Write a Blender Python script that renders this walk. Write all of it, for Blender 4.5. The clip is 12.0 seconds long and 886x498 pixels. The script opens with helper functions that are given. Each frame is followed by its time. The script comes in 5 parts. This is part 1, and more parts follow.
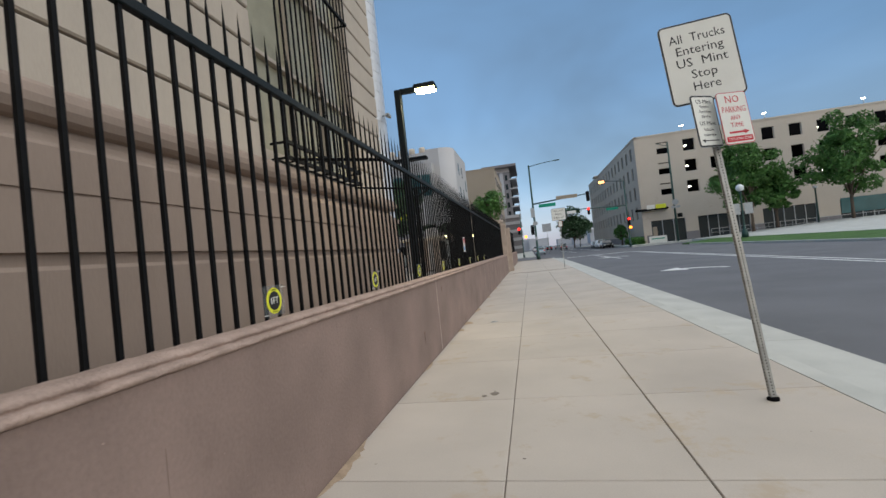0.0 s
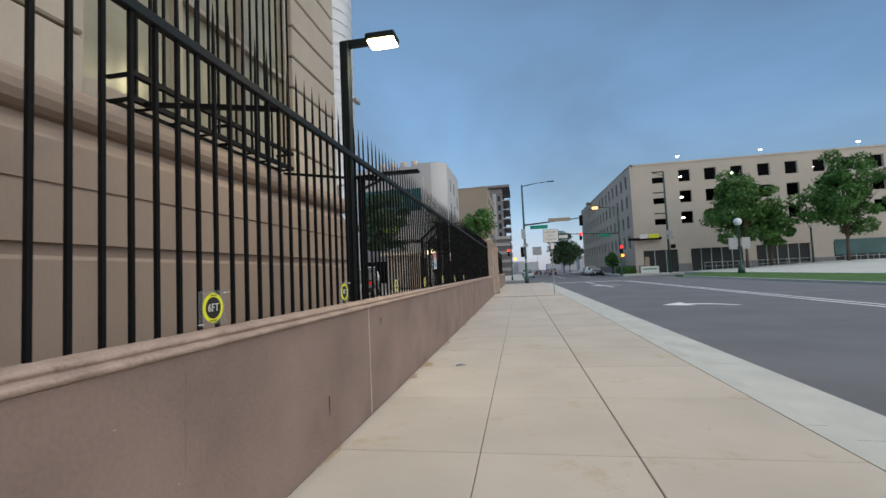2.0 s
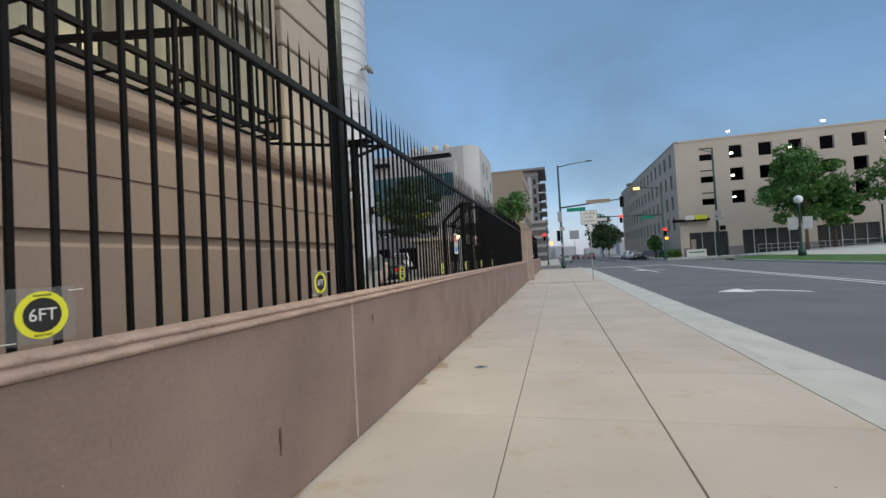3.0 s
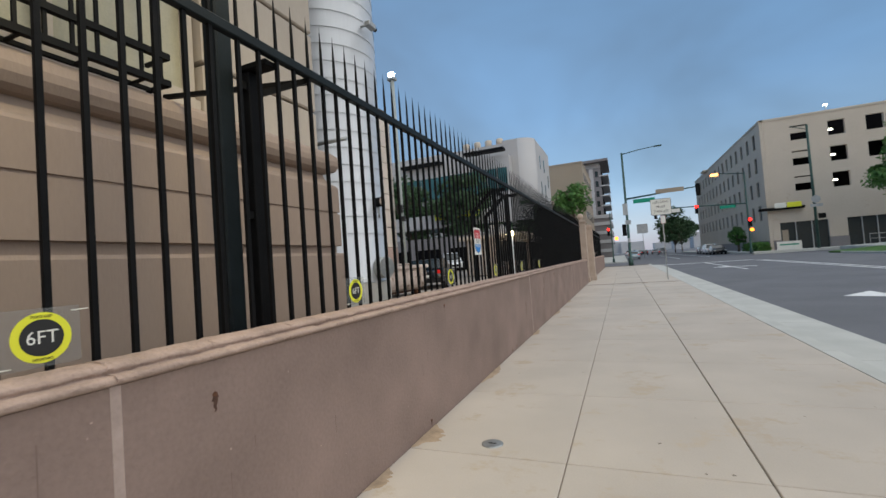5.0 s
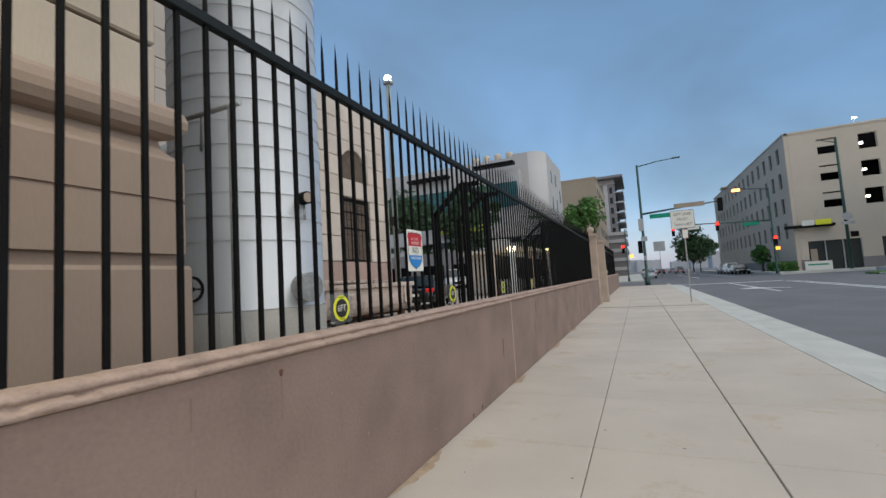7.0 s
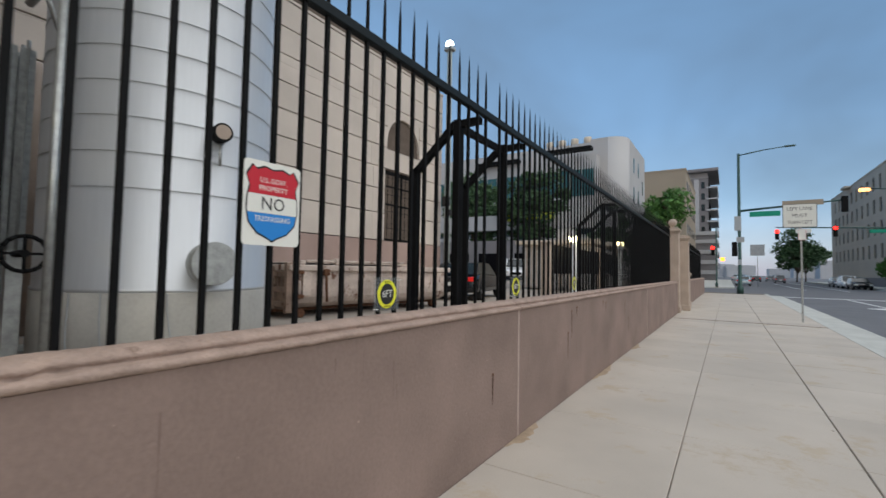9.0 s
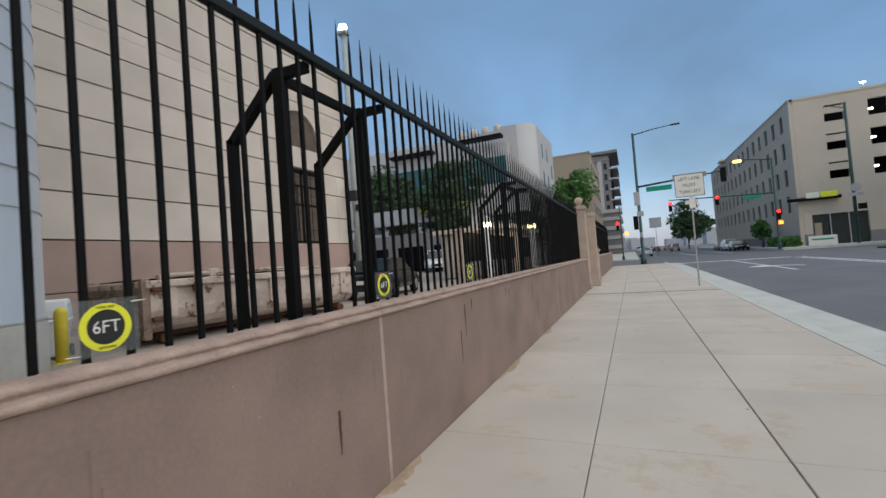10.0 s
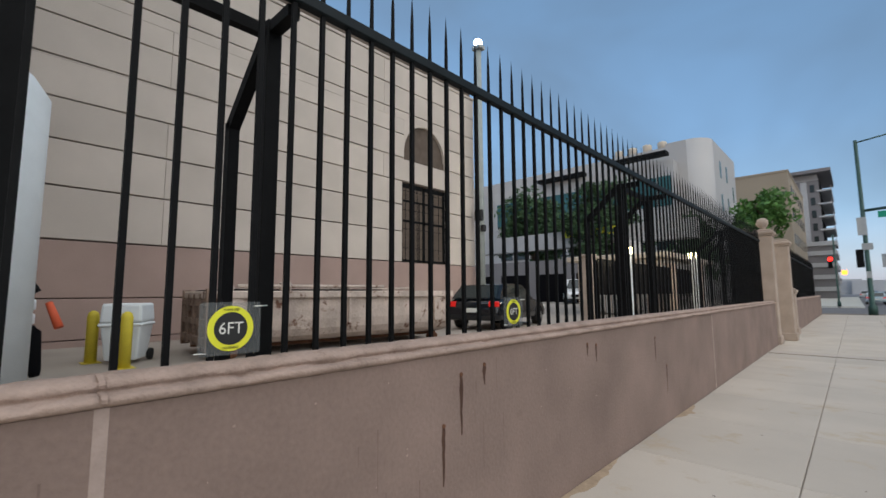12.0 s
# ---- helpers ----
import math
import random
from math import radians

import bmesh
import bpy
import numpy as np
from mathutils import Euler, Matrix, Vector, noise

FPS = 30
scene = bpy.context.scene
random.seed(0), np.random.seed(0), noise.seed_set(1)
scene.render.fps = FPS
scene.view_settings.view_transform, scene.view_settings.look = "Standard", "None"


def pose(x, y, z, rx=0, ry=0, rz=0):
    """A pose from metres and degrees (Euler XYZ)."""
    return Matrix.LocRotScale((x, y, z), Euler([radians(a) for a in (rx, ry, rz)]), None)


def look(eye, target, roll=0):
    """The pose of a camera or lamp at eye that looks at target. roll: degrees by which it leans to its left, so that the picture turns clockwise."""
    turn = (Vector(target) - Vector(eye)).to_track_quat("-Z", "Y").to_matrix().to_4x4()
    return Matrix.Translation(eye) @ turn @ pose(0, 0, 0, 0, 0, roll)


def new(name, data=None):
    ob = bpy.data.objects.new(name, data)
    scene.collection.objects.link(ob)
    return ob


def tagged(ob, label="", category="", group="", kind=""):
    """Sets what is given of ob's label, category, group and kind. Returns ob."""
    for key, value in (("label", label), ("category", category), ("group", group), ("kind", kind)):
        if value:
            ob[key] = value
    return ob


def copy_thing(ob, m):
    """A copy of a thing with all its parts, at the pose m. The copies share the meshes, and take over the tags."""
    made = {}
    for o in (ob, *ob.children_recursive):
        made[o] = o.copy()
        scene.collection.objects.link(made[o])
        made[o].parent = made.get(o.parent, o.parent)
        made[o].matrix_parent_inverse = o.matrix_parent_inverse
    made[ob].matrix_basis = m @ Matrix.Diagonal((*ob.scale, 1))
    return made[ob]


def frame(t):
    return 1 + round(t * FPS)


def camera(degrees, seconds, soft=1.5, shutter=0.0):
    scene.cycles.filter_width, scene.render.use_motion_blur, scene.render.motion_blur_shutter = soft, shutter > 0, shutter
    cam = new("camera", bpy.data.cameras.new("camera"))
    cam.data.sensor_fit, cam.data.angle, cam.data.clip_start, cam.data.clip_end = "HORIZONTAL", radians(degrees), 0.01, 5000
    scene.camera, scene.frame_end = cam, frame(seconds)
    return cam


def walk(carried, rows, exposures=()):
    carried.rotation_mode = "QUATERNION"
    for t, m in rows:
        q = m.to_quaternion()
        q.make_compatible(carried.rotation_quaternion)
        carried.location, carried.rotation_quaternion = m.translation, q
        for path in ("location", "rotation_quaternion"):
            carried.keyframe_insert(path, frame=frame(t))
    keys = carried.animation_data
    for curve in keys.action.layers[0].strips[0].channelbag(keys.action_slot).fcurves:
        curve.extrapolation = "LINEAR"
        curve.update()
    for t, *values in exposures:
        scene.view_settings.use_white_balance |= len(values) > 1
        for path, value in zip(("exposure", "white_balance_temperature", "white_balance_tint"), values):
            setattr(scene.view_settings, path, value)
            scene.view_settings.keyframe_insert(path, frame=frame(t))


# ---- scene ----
cam = camera(91.0, 12.0, shutter=0.15)

PATH = [
    (0, (1.513, -0.241, 1.448), (1.122, 1.720, 1.484), -6.1),
    (0.5, (1.449, 0.353, 1.454), (1.109, 2.324, 1.473), -4.9),
    (1, (1.550, 0.908, 1.426), (1.213, 2.878, 1.482), -4.5),
    (1.3, (1.541, 1.215, 1.402), (1.197, 3.186, 1.434), -2.2),
    (1.5, (1.533, 1.485, 1.399), (1.168, 3.452, 1.431), -0.6),
    (2, (1.588, 2.071, 1.414), (1.247, 4.039, 1.528), -2.6),
    (2.5, (1.644, 2.644, 1.444), (1.164, 4.584, 1.521), -3.3),
    (2.7, (1.649, 2.865, 1.387), (1.158, 4.803, 1.439), -3.2),
    (4.3, (1.633, 4.727, 1.445), (1.046, 6.636, 1.561), -4.3),
    (4.5, (1.672, 4.960, 1.404), (1.081, 6.867, 1.517), -5.1),
    (5, (1.680, 5.500, 1.428), (0.920, 7.349, 1.498), -4.2),
    (5.5, (1.618, 6.073, 1.444), (0.729, 7.862, 1.541), -1.7),
    (6, (1.652, 6.687, 1.466), (0.654, 8.409, 1.663), -1.7),
    (6.5, (1.638, 7.250, 1.414), (0.707, 9.010, 1.604), -0.9),
    (7, (1.664, 7.836, 1.415), (0.855, 9.659, 1.564), -3.5),
    (7.2, (1.677, 8.069, 1.445), (0.849, 9.886, 1.567), -3.8),
    (8.8, (1.604, 9.945, 1.419), (0.420, 11.552, 1.537), -0.5),
    (9, (1.549, 10.194, 1.431), (0.455, 11.865, 1.526), 1.0),
    (9.5, (1.568, 10.772, 1.394), (0.711, 12.577, 1.472), -3.9),
    (10, (1.585, 11.292, 1.418), (0.788, 13.126, 1.478), -4.4),
    (10.5, (1.556, 11.891, 1.426), (0.881, 13.774, 1.465), -3.1),
    (11, (1.637, 12.439, 1.443), (0.813, 14.258, 1.554), -2.7),
    (11.3, (1.610, 12.749, 1.406), (0.574, 14.449, 1.585), 0.6),
    (11.5, (1.580, 12.971, 1.434), (0.453, 14.610, 1.639), 2.4),
    (12, (1.589, 13.534, 1.403), (0.227, 14.984, 1.610), -0.4),
]
walk(cam, [(t, look(eye, target, roll)) for t, eye, target, roll in PATH])

def lerp(a, b, t):
    return a + (b - a) * t


# ---- light ----
world = bpy.data.worlds.new("world")
scene.world = world
world.use_nodes = True
wn, wl = world.node_tree.nodes, world.node_tree.links
wn.clear()
w_out = wn.new("ShaderNodeOutputWorld")
w_bg = wn.new("ShaderNodeBackground")
w_sky = wn.new("ShaderNodeTexSky")
w_sky.sky_type = "NISHITA"
w_sky.sun_disc = False
w_sky.sun_elevation = radians(12)
w_sky.sun_rotation = radians(160)
w_co = wn.new("ShaderNodeTexCoord")
w_sep = wn.new("ShaderNodeSeparateXYZ")
w_ramp = wn.new("ShaderNodeValToRGB")
wl.new(w_co.outputs["Generated"], w_sep.inputs[0])
wl.new(w_sep.outputs["Z"], w_ramp.inputs[0])
e = w_ramp.color_ramp
e.elements[0].position, e.elements[0].color = 0.0, (0.26, 0.25, 0.34, 1)
e.elements[1].position, e.elements[1].color = 1.0, (0.09, 0.13, 0.20, 1)
for p, c in ((0.05, (0.25, 0.30, 0.43, 1)), (0.14, (0.165, 0.27, 0.45, 1)), (0.30, (0.105, 0.20, 0.375, 1)), (0.62, (0.065, 0.12, 0.22, 1))):
    k = e.elements.new(p)
    k.color = c
w_map = wn.new("ShaderNodeMapping")
w_map.inputs["Scale"].default_value = (1.0, 1.0, 1.9)
w_map.inputs["Location"].default_value = (0.3, 0.1, 0.0)
wl.new(w_co.outputs["Generated"], w_map.inputs[0])
w_noise = wn.new("ShaderNodeTexNoise")
w_noise.inputs["Scale"].default_value = 1.7
w_noise.inputs["Detail"].default_value = 4
w_noise.inputs["Distortion"].default_value = 0.4
wl.new(w_map.outputs[0], w_noise.inputs["Vector"])
w_cr = wn.new("ShaderNodeValToRGB")
w_cr.color_ramp.elements[0].position, w_cr.color_ramp.elements[0].color = 0.36, (0, 0, 0, 1)
w_cr.color_ramp.elements[1].position, w_cr.color_ramp.elements[1].color = 0.68, (1, 1, 1, 1)
wl.new(w_noise.outputs["Fac"], w_cr.inputs[0])
w_mix = wn.new("ShaderNodeMix")
w_mix.data_type = "RGBA"
w_mix.inputs[7].default_value = (0.062, 0.098, 0.165, 1)
w_half = wn.new("ShaderNodeMath")
w_half.operation = "MULTIPLY"
w_half.inputs[1].default_value = 0.85
wl.new(w_cr.outputs[0], w_half.inputs[0])
wl.new(w_half.outputs[0], w_mix.inputs[0])
wl.new(w_ramp.outputs[0], w_mix.inputs[6])
w_az = wn.new("ShaderNodeMapRange")
w_az.inputs["From Min"].default_value, w_az.inputs["From Max"].default_value = -0.75, 0.75
w_az.inputs["To Min"].default_value, w_az.inputs["To Max"].default_value = 1.28, 0.56
wl.new(w_sep.outputs["X"], w_az.inputs["Value"])
w_dim = wn.new("ShaderNodeVectorMath")
w_dim.operation = "SCALE"
wl.new(w_mix.outputs[2], w_dim.inputs[0])
wl.new(w_az.outputs[0], w_dim.inputs["Scale"])
w_add = wn.new("ShaderNodeMix")
w_add.data_type = "RGBA"
w_add.inputs[0].default_value = 0.015
w_tint = wn.new("ShaderNodeVectorMath")
w_tint.operation = "MULTIPLY"
w_tint.inputs[1].default_value = (1.0, 1.03, 0.955)
wl.new(w_dim.outputs[0], w_tint.inputs[0])
wl.new(w_tint.outputs[0], w_add.inputs[6])
wl.new(w_sky.outputs[0], w_add.inputs[7])
wl.new(w_add.outputs[2], w_bg.inputs[0])
w_bg.inputs[1].default_value = 1.0
wl.new(w_bg.outputs[0], w_out.inputs[0])

sun = new("sun", bpy.data.lights.new("sun", "SUN"))
sun.data.energy = 1.5
sun.data.angle = radians(110)
sun.data.color = (0.96, 0.93, 0.88)
sun.matrix_world = look((0, 0, 0), (-0.62, 0.22, -0.72))
scene.view_settings.exposure = 1.0


# ---- materials ----
def material(name, color, rough=0.8, metal=0.0, var=0.12, scale=3.0, fine=60.0, bump=0.15, spot=None, spot_at=0.62, stretch=(1, 1, 1), emit=None, power=0.0, rand=0.0, spec=0.3):
    m = bpy.data.materials.new(name)
    m.use_nodes = True
    n, l = m.node_tree.nodes, m.node_tree.links
    b = n["Principled BSDF"]
    b.inputs["Specular IOR Level"].default_value = spec
    b.inputs["Roughness"].default_value = rough
    b.inputs["Metallic"].default_value = metal
    tc = n.new("ShaderNodeTexCoord")
    geo = n.new("ShaderNodeNewGeometry")
    mp = n.new("ShaderNodeMapping")
    mp.inputs["Scale"].default_value = stretch
    l.new(geo.outputs["Position"], mp.inputs[0])
    big = n.new("ShaderNodeTexNoise")
    big.inputs["Scale"].default_value = scale
    big.inputs["Detail"].default_value = 5
    l.new(mp.outputs[0], big.inputs["Vector"])
    small = n.new("ShaderNodeTexNoise")
    small.inputs["Scale"].default_value = fine
    small.inputs["Detail"].default_value = 3
    l.new(mp.outputs[0], small.inputs["Vector"])
    add = n.new("ShaderNodeMath")
    add.operation = "MULTIPLY_ADD"
    add.inputs[1].default_value = 0.35
    l.new(small.outputs["Fac"], add.inputs[0])
    l.new(big.outputs["Fac"], add.inputs[2])
    ramp = n.new("ShaderNodeValToRGB")
    c = color
    ramp.color_ramp.elements[0].position = 0.45
    ramp.color_ramp.elements[0].color = tuple(max(0, v * (1 - var)) for v in c) + (1,)
    ramp.color_ramp.elements[1].position = 0.92
    ramp.color_ramp.elements[1].color = tuple(min(1, v * (1 + var)) for v in c) + (1,)
    l.new(add.outputs[0], ramp.inputs[0])
    out = ramp.outputs[0]
    if spot:
        s = n.new("ShaderNodeTexNoise")
        s.inputs["Scale"].default_value = scale * 1.7
        s.inputs["Detail"].default_value = 8
        s.inputs["Roughness"].default_value = 0.7
        l.new(mp.outputs[0], s.inputs["Vector"])
        sr = n.new("ShaderNodeValToRGB")
        sr.color_ramp.elements[0].position = spot_at
        sr.color_ramp.elements[1].position = spot_at + 0.08
        l.new(s.outputs["Fac"], sr.inputs[0])
        mx = n.new("ShaderNodeMix")
        mx.data_type = "RGBA"
        mx.inputs[7].default_value = tuple(spot) + (1,)
        l.new(sr.outputs[0], mx.inputs[0])
        l.new(out, mx.inputs[6])
        out = mx.outputs[2]
    if rand:
        oi = n.new("ShaderNodeObjectInfo")
        hsv = n.new("ShaderNodeHueSaturation")
        mr = n.new("ShaderNodeMapRange")
        mr.inputs["To Min"].default_value = 1 - rand
        mr.inputs["To Max"].default_value = 1 + rand
        l.new(oi.outputs["Random"], mr.inputs["Value"])
        l.new(mr.outputs[0], hsv.inputs["Value"])
        l.new(out, hsv.inputs["Color"])
        out = hsv.outputs[0]
    l.new(out, b.inputs["Base Color"])
    if bump:
        bp = n.new("ShaderNodeBump")
        bp.inputs["Strength"].default_value = bump
        bp.inputs["Distance"].default_value = 0.01
        l.new(small.outputs["Fac"], bp.inputs["Height"])
        l.new(bp.outputs[0], b.inputs["Normal"])
    if emit:
        b.inputs["Emission Color"].default_value = tuple(emit) + (1,)
        b.inputs["Emission Strength"].default_value = power
    return m


M = {}
M["stucco"] = material("pink_stucco", (0.216, 0.157, 0.133), 0.92, var=0.20, scale=1.3, fine=45, bump=0.5, spot=(0.19, 0.136, 0.112), spot_at=0.64)
M["coping"] = material("pink_coping", (0.335, 0.25, 0.208), 0.9, var=0.22, scale=6, fine=60, bump=0.7, spot=(0.22, 0.155, 0.125), spot_at=0.6)
M["mortar"] = material("wall_mortar", (0.345, 0.27, 0.235), 0.9, var=0.15, scale=9, fine=60, bump=0.3)
M["pier"] = material("pier_stone", (0.36, 0.29, 0.24), 0.85, var=0.12, scale=3, fine=60, bump=0.3)
M["concrete"] = material("sidewalk_concrete", (0.455, 0.405, 0.35), 0.85, var=0.10, scale=0.8, fine=90, bump=0.14, spot=(0.425, 0.355, 0.275), spot_at=0.56, rand=0.04)
M["joint"] = material("joint_dirt", (0.17, 0.145, 0.12), 0.95, var=0.2)
M["kerb"] = material("kerb_concrete", (0.46, 0.46, 0.425), 0.85, var=0.12, scale=1.2, fine=80, bump=0.15, spot=(0.38, 0.37, 0.34), spot_at=0.68)
M["asphalt"] = material("asphalt", (0.135, 0.138, 0.148), 0.9, var=0.14, scale=0.5, fine=120, bump=0.35, spot=(0.155, 0.157, 0.163), spot_at=0.62)
M["yard"] = material("yard_paving", (0.33, 0.29, 0.25), 0.9, var=0.15, scale=0.6, fine=60)
M["paint_white"] = material("road_paint", (0.72, 0.72, 0.70), 0.7, var=0.1, scale=6, fine=90, spot=(0.35, 0.35, 0.35), spot_at=0.68)
M["black"] = material("black_iron", (0.0050, 0.0052, 0.0056), 0.6, var=0.3, scale=8, fine=90, bump=0.12, spot=(0.012, 0.010, 0.009), spot_at=0.72, spec=0.1)
M["rail"] = material("black_green_iron", (0.007, 0.011, 0.013), 0.5, var=0.3, scale=6, fine=90, bump=0.1, spec=0.14)
M["mint_base"] = material("mint_plinth_stone", (0.272, 0.210, 0.170), 0.85, var=0.09, scale=1.5, fine=50, bump=0.2, stretch=(1, 1, 0.3))
M["mint_wall"] = material("mint_stone", (0.39, 0.338, 0.28), 0.85, var=0.09, scale=1.5, fine=50, bump=0.2, stretch=(1, 1, 0.3))
M["facade"] = material("facade_stone", (0.53, 0.468, 0.412), 0.88, var=0.08, scale=0.8, fine=40, bump=0.2, rand=0.05)
M["facade_low"] = material("facade_base_stone", (0.36, 0.26, 0.225), 0.88, var=0.1, scale=0.8, fine=40, bump=0.2)
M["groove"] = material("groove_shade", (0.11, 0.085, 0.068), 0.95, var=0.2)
M["steel"] = material("brushed_steel", (0.52, 0.535, 0.55), 0.42, 0.50, var=0.07, scale=0.8, fine=30, bump=0.05, stretch=(1, 1, 0.1))
M["galv"] = material("galvanised_steel", (0.36, 0.37, 0.36), 0.45, 0.7, var=0.2, scale=14, fine=60, bump=0.1)
M["sign_white"] = material("sign_white", (0.66, 0.66, 0.61), 0.5, var=0.04, scale=6, bump=0)
M["sign_black"] = material("sign_black", (0.02, 0.02, 0.02), 0.5, bump=0)
M["sign_red"] = material("sign_red", (0.48, 0.02, 0.035), 0.5, var=0.05, bump=0)
M["sign_blue"] = material("sign_blue", (0.02, 0.20, 0.55), 0.5, var=0.05, bump=0)
M["sign_green"] = material("sign_green", (0.0, 0.24, 0.15), 0.5, var=0.05, bump=0)
M["sign_grey"] = material("sign_back", (0.33, 0.35, 0.36), 0.5, 0.3, bump=0)
M["yellow"] = material("sticker_yellow", (0.68, 0.68, 0.04), 0.5, var=0.04, bump=0)
M["post_green"] = material("street_pole_green", (0.035, 0.075, 0.065), 0.45, 0.2, var=0.2)
M["garage"] = material("garage_concrete", (0.47, 0.415, 0.345), 0.9, var=0.06, scale=0.25, fine=8, bump=0.1, spot=(0.42, 0.36, 0.30), spot_at=0.64)
# near-black: colour of black parts, also shade painted into openings and recesses
M["black_shade"] = material("black_and_shade", (0.005, 0.005, 0.006), 0.9, bump=0, spec=0.05)
M["shop_glass"] = material("dark_shop_glass", (0.012, 0.022, 0.026), 0.35, bump=0, spec=0.25)
M["glass"] = material("window_glass", (0.012, 0.02, 0.022), 0.12, bump=0, spec=0.5)
M["glass_teal"] = material("teal_window_glass", (0.035, 0.11, 0.12), 0.2, var=0.3, scale=0.3, bump=0)
M["grass"] = material("grass", (0.055, 0.125, 0.028), 0.95, var=0.3, scale=1.0, fine=40, bump=0.5)
M["white_bldg"] = material("white_panels", (0.39, 0.385, 0.385), 0.7, var=0.05, scale=0.2, bump=0)
M["beige_bldg"] = material("beige_brick", (0.30, 0.25, 0.19), 0.85, var=0.06, scale=0.2, bump=0)
M["tower"] = material("tower_panels", (0.19, 0.18, 0.185), 0.8, var=0.08, scale=0.2, bump=0)
M["tower_light"] = material("tower_slabs", (0.42, 0.42, 0.43), 0.8, bump=0)
M["leaf"] = material("leaves", (0.065, 0.155, 0.034), 0.7, var=0.45, scale=1.2, fine=14, bump=0)
M["leaf_dark"] = material("dark_leaves", (0.045, 0.090, 0.038), 0.75, var=0.45, scale=1.2, fine=14, bump=0)
M["bark"] = material("bark", (0.10, 0.075, 0.055), 0.95, var=0.25, scale=4, stretch=(1, 1, 0.2), bump=0.5)
M["rust_dump"] = material("dumpster_paint", (0.50, 0.41, 0.35), 0.7, var=0.3, scale=2.2, fine=25, bump=0.3, spot=(0.13, 0.06, 0.035), spot_at=0.565)
M["rust_end"] = material("rusted_end_gate", (0.24, 0.17, 0.13), 0.85, var=0.35, scale=3, fine=30, bump=0.4, spot=(0.09, 0.045, 0.028), spot_at=0.55)
M["rust"] = material("rust", (0.12, 0.055, 0.03), 0.95, var=0.4, scale=20, fine=90, bump=0.3)
M["car_black"] = material("black_car_paint", (0.006, 0.008, 0.011), 0.08, var=0.05, bump=0, spec=0.6)
M["car_white"] = material("white_car_paint", (0.7, 0.7, 0.7), 0.2, var=0.03, bump=0)
M["car_grey"] = material("grey_car_paint", (0.22, 0.23, 0.24), 0.25, 0.5, var=0.03, bump=0)
M["car_blue"] = material("pale_blue_car_paint", (0.35, 0.45, 0.5), 0.25, 0.3, var=0.03, bump=0)
M["tyre"] = material("tyre", (0.015, 0.015, 0.015), 0.9, bump=0)
M["rim"] = material("rim", (0.4, 0.4, 0.42), 0.3, 0.9, bump=0)
M["tail"] = material("tail_lamp", (0.4, 0.01, 0.01), 0.3, emit=(1, 0.03, 0.02), power=0.15, bump=0)
M["red_on"] = material("red_signal", (0.6, 0.02, 0.02), 0.4, emit=(1.0, 0.012, 0.008), power=3.5, bump=0)
M["amber_on"] = material("amber_signal", (0.6, 0.3, 0.02), 0.4, emit=(1.0, 0.22, 0.02), power=2.2, bump=0)
M["lamp_on"] = material("lamp_glow", (0.9, 0.85, 0.6), 0.4, emit=(1.0, 0.84, 0.36), power=7, bump=0)
M["lamp_cool"] = material("lamp_glow_white", (0.9, 0.9, 0.8), 0.4, emit=(1.0, 0.96, 0.78), power=6, bump=0)
M["orange_on"] = material("sodium_glow", (0.9, 0.6, 0.3), 0.4, emit=(1.0, 0.36, 0.08), power=2.6, bump=0)
M["flood_on"] = material("flood_glow", (0.9, 0.9, 0.8), 0.4, emit=(0.95, 1.0, 0.88), power=18, bump=0)
M["pole_grey"] = material("grey_painted_pole", (0.30, 0.33, 0.32), 0.6, var=0.1, scale=3, bump=0)
M["skirt"] = material("tank_skirt", (0.40, 0.385, 0.35), 0.8, var=0.15, scale=2, fine=30, bump=0.1)
M["globe"] = material("opal_globe", (0.7, 0.72, 0.72), 0.3, bump=0)
M["bollard"] = material("yellow_bollard", (0.62, 0.50, 0.05), 0.6, var=0.1, scale=6, bump=0.1)
M["plastic_white"] = material("white_plastic", (0.72, 0.76, 0.77), 0.5, var=0.05, bump=0)
# three blind copies: glow, pale and dark colours carry the window's light and shade
M["blind"] = material("lit_blind", (0.6, 0.55, 0.4), 0.6, emit=(1.0, 0.9, 0.65), power=0.7, bump=0)
M["blind_dim"] = material("dim_blind", (0.78, 0.74, 0.66), 0.7, var=0.3, scale=2, bump=0)
M["blind_low"] = material("shaded_blind", (0.3, 0.29, 0.28), 0.7, var=0.3, scale=2, bump=0)
M["orange"] = material("cone_orange", (0.7, 0.12, 0.05), 0.6, bump=0)
M["warm_win"] = material("pale_window_glass", (0.31, 0.29, 0.21), 0.25, var=0.2, scale=2, bump=0)
M["arch_panel"] = material("grey_arch_panel", (0.13, 0.13, 0.14), 0.6, var=0.15, scale=1.5, bump=0)
M["wood"] = material("lattice_wood", (0.22, 0.18, 0.15), 0.8, bump=0)
clear = bpy.data.materials.new("clear_acrylic")
clear.use_nodes = True
cb = clear.node_tree.nodes["Principled BSDF"]
cb.inputs["Roughness"].default_value = 0.12
cb.inputs["Alpha"].default_value = 0.18
cb.inputs["Base Color"].default_value = (0.25, 0.27, 0.27, 1)
M["clear"] = clear


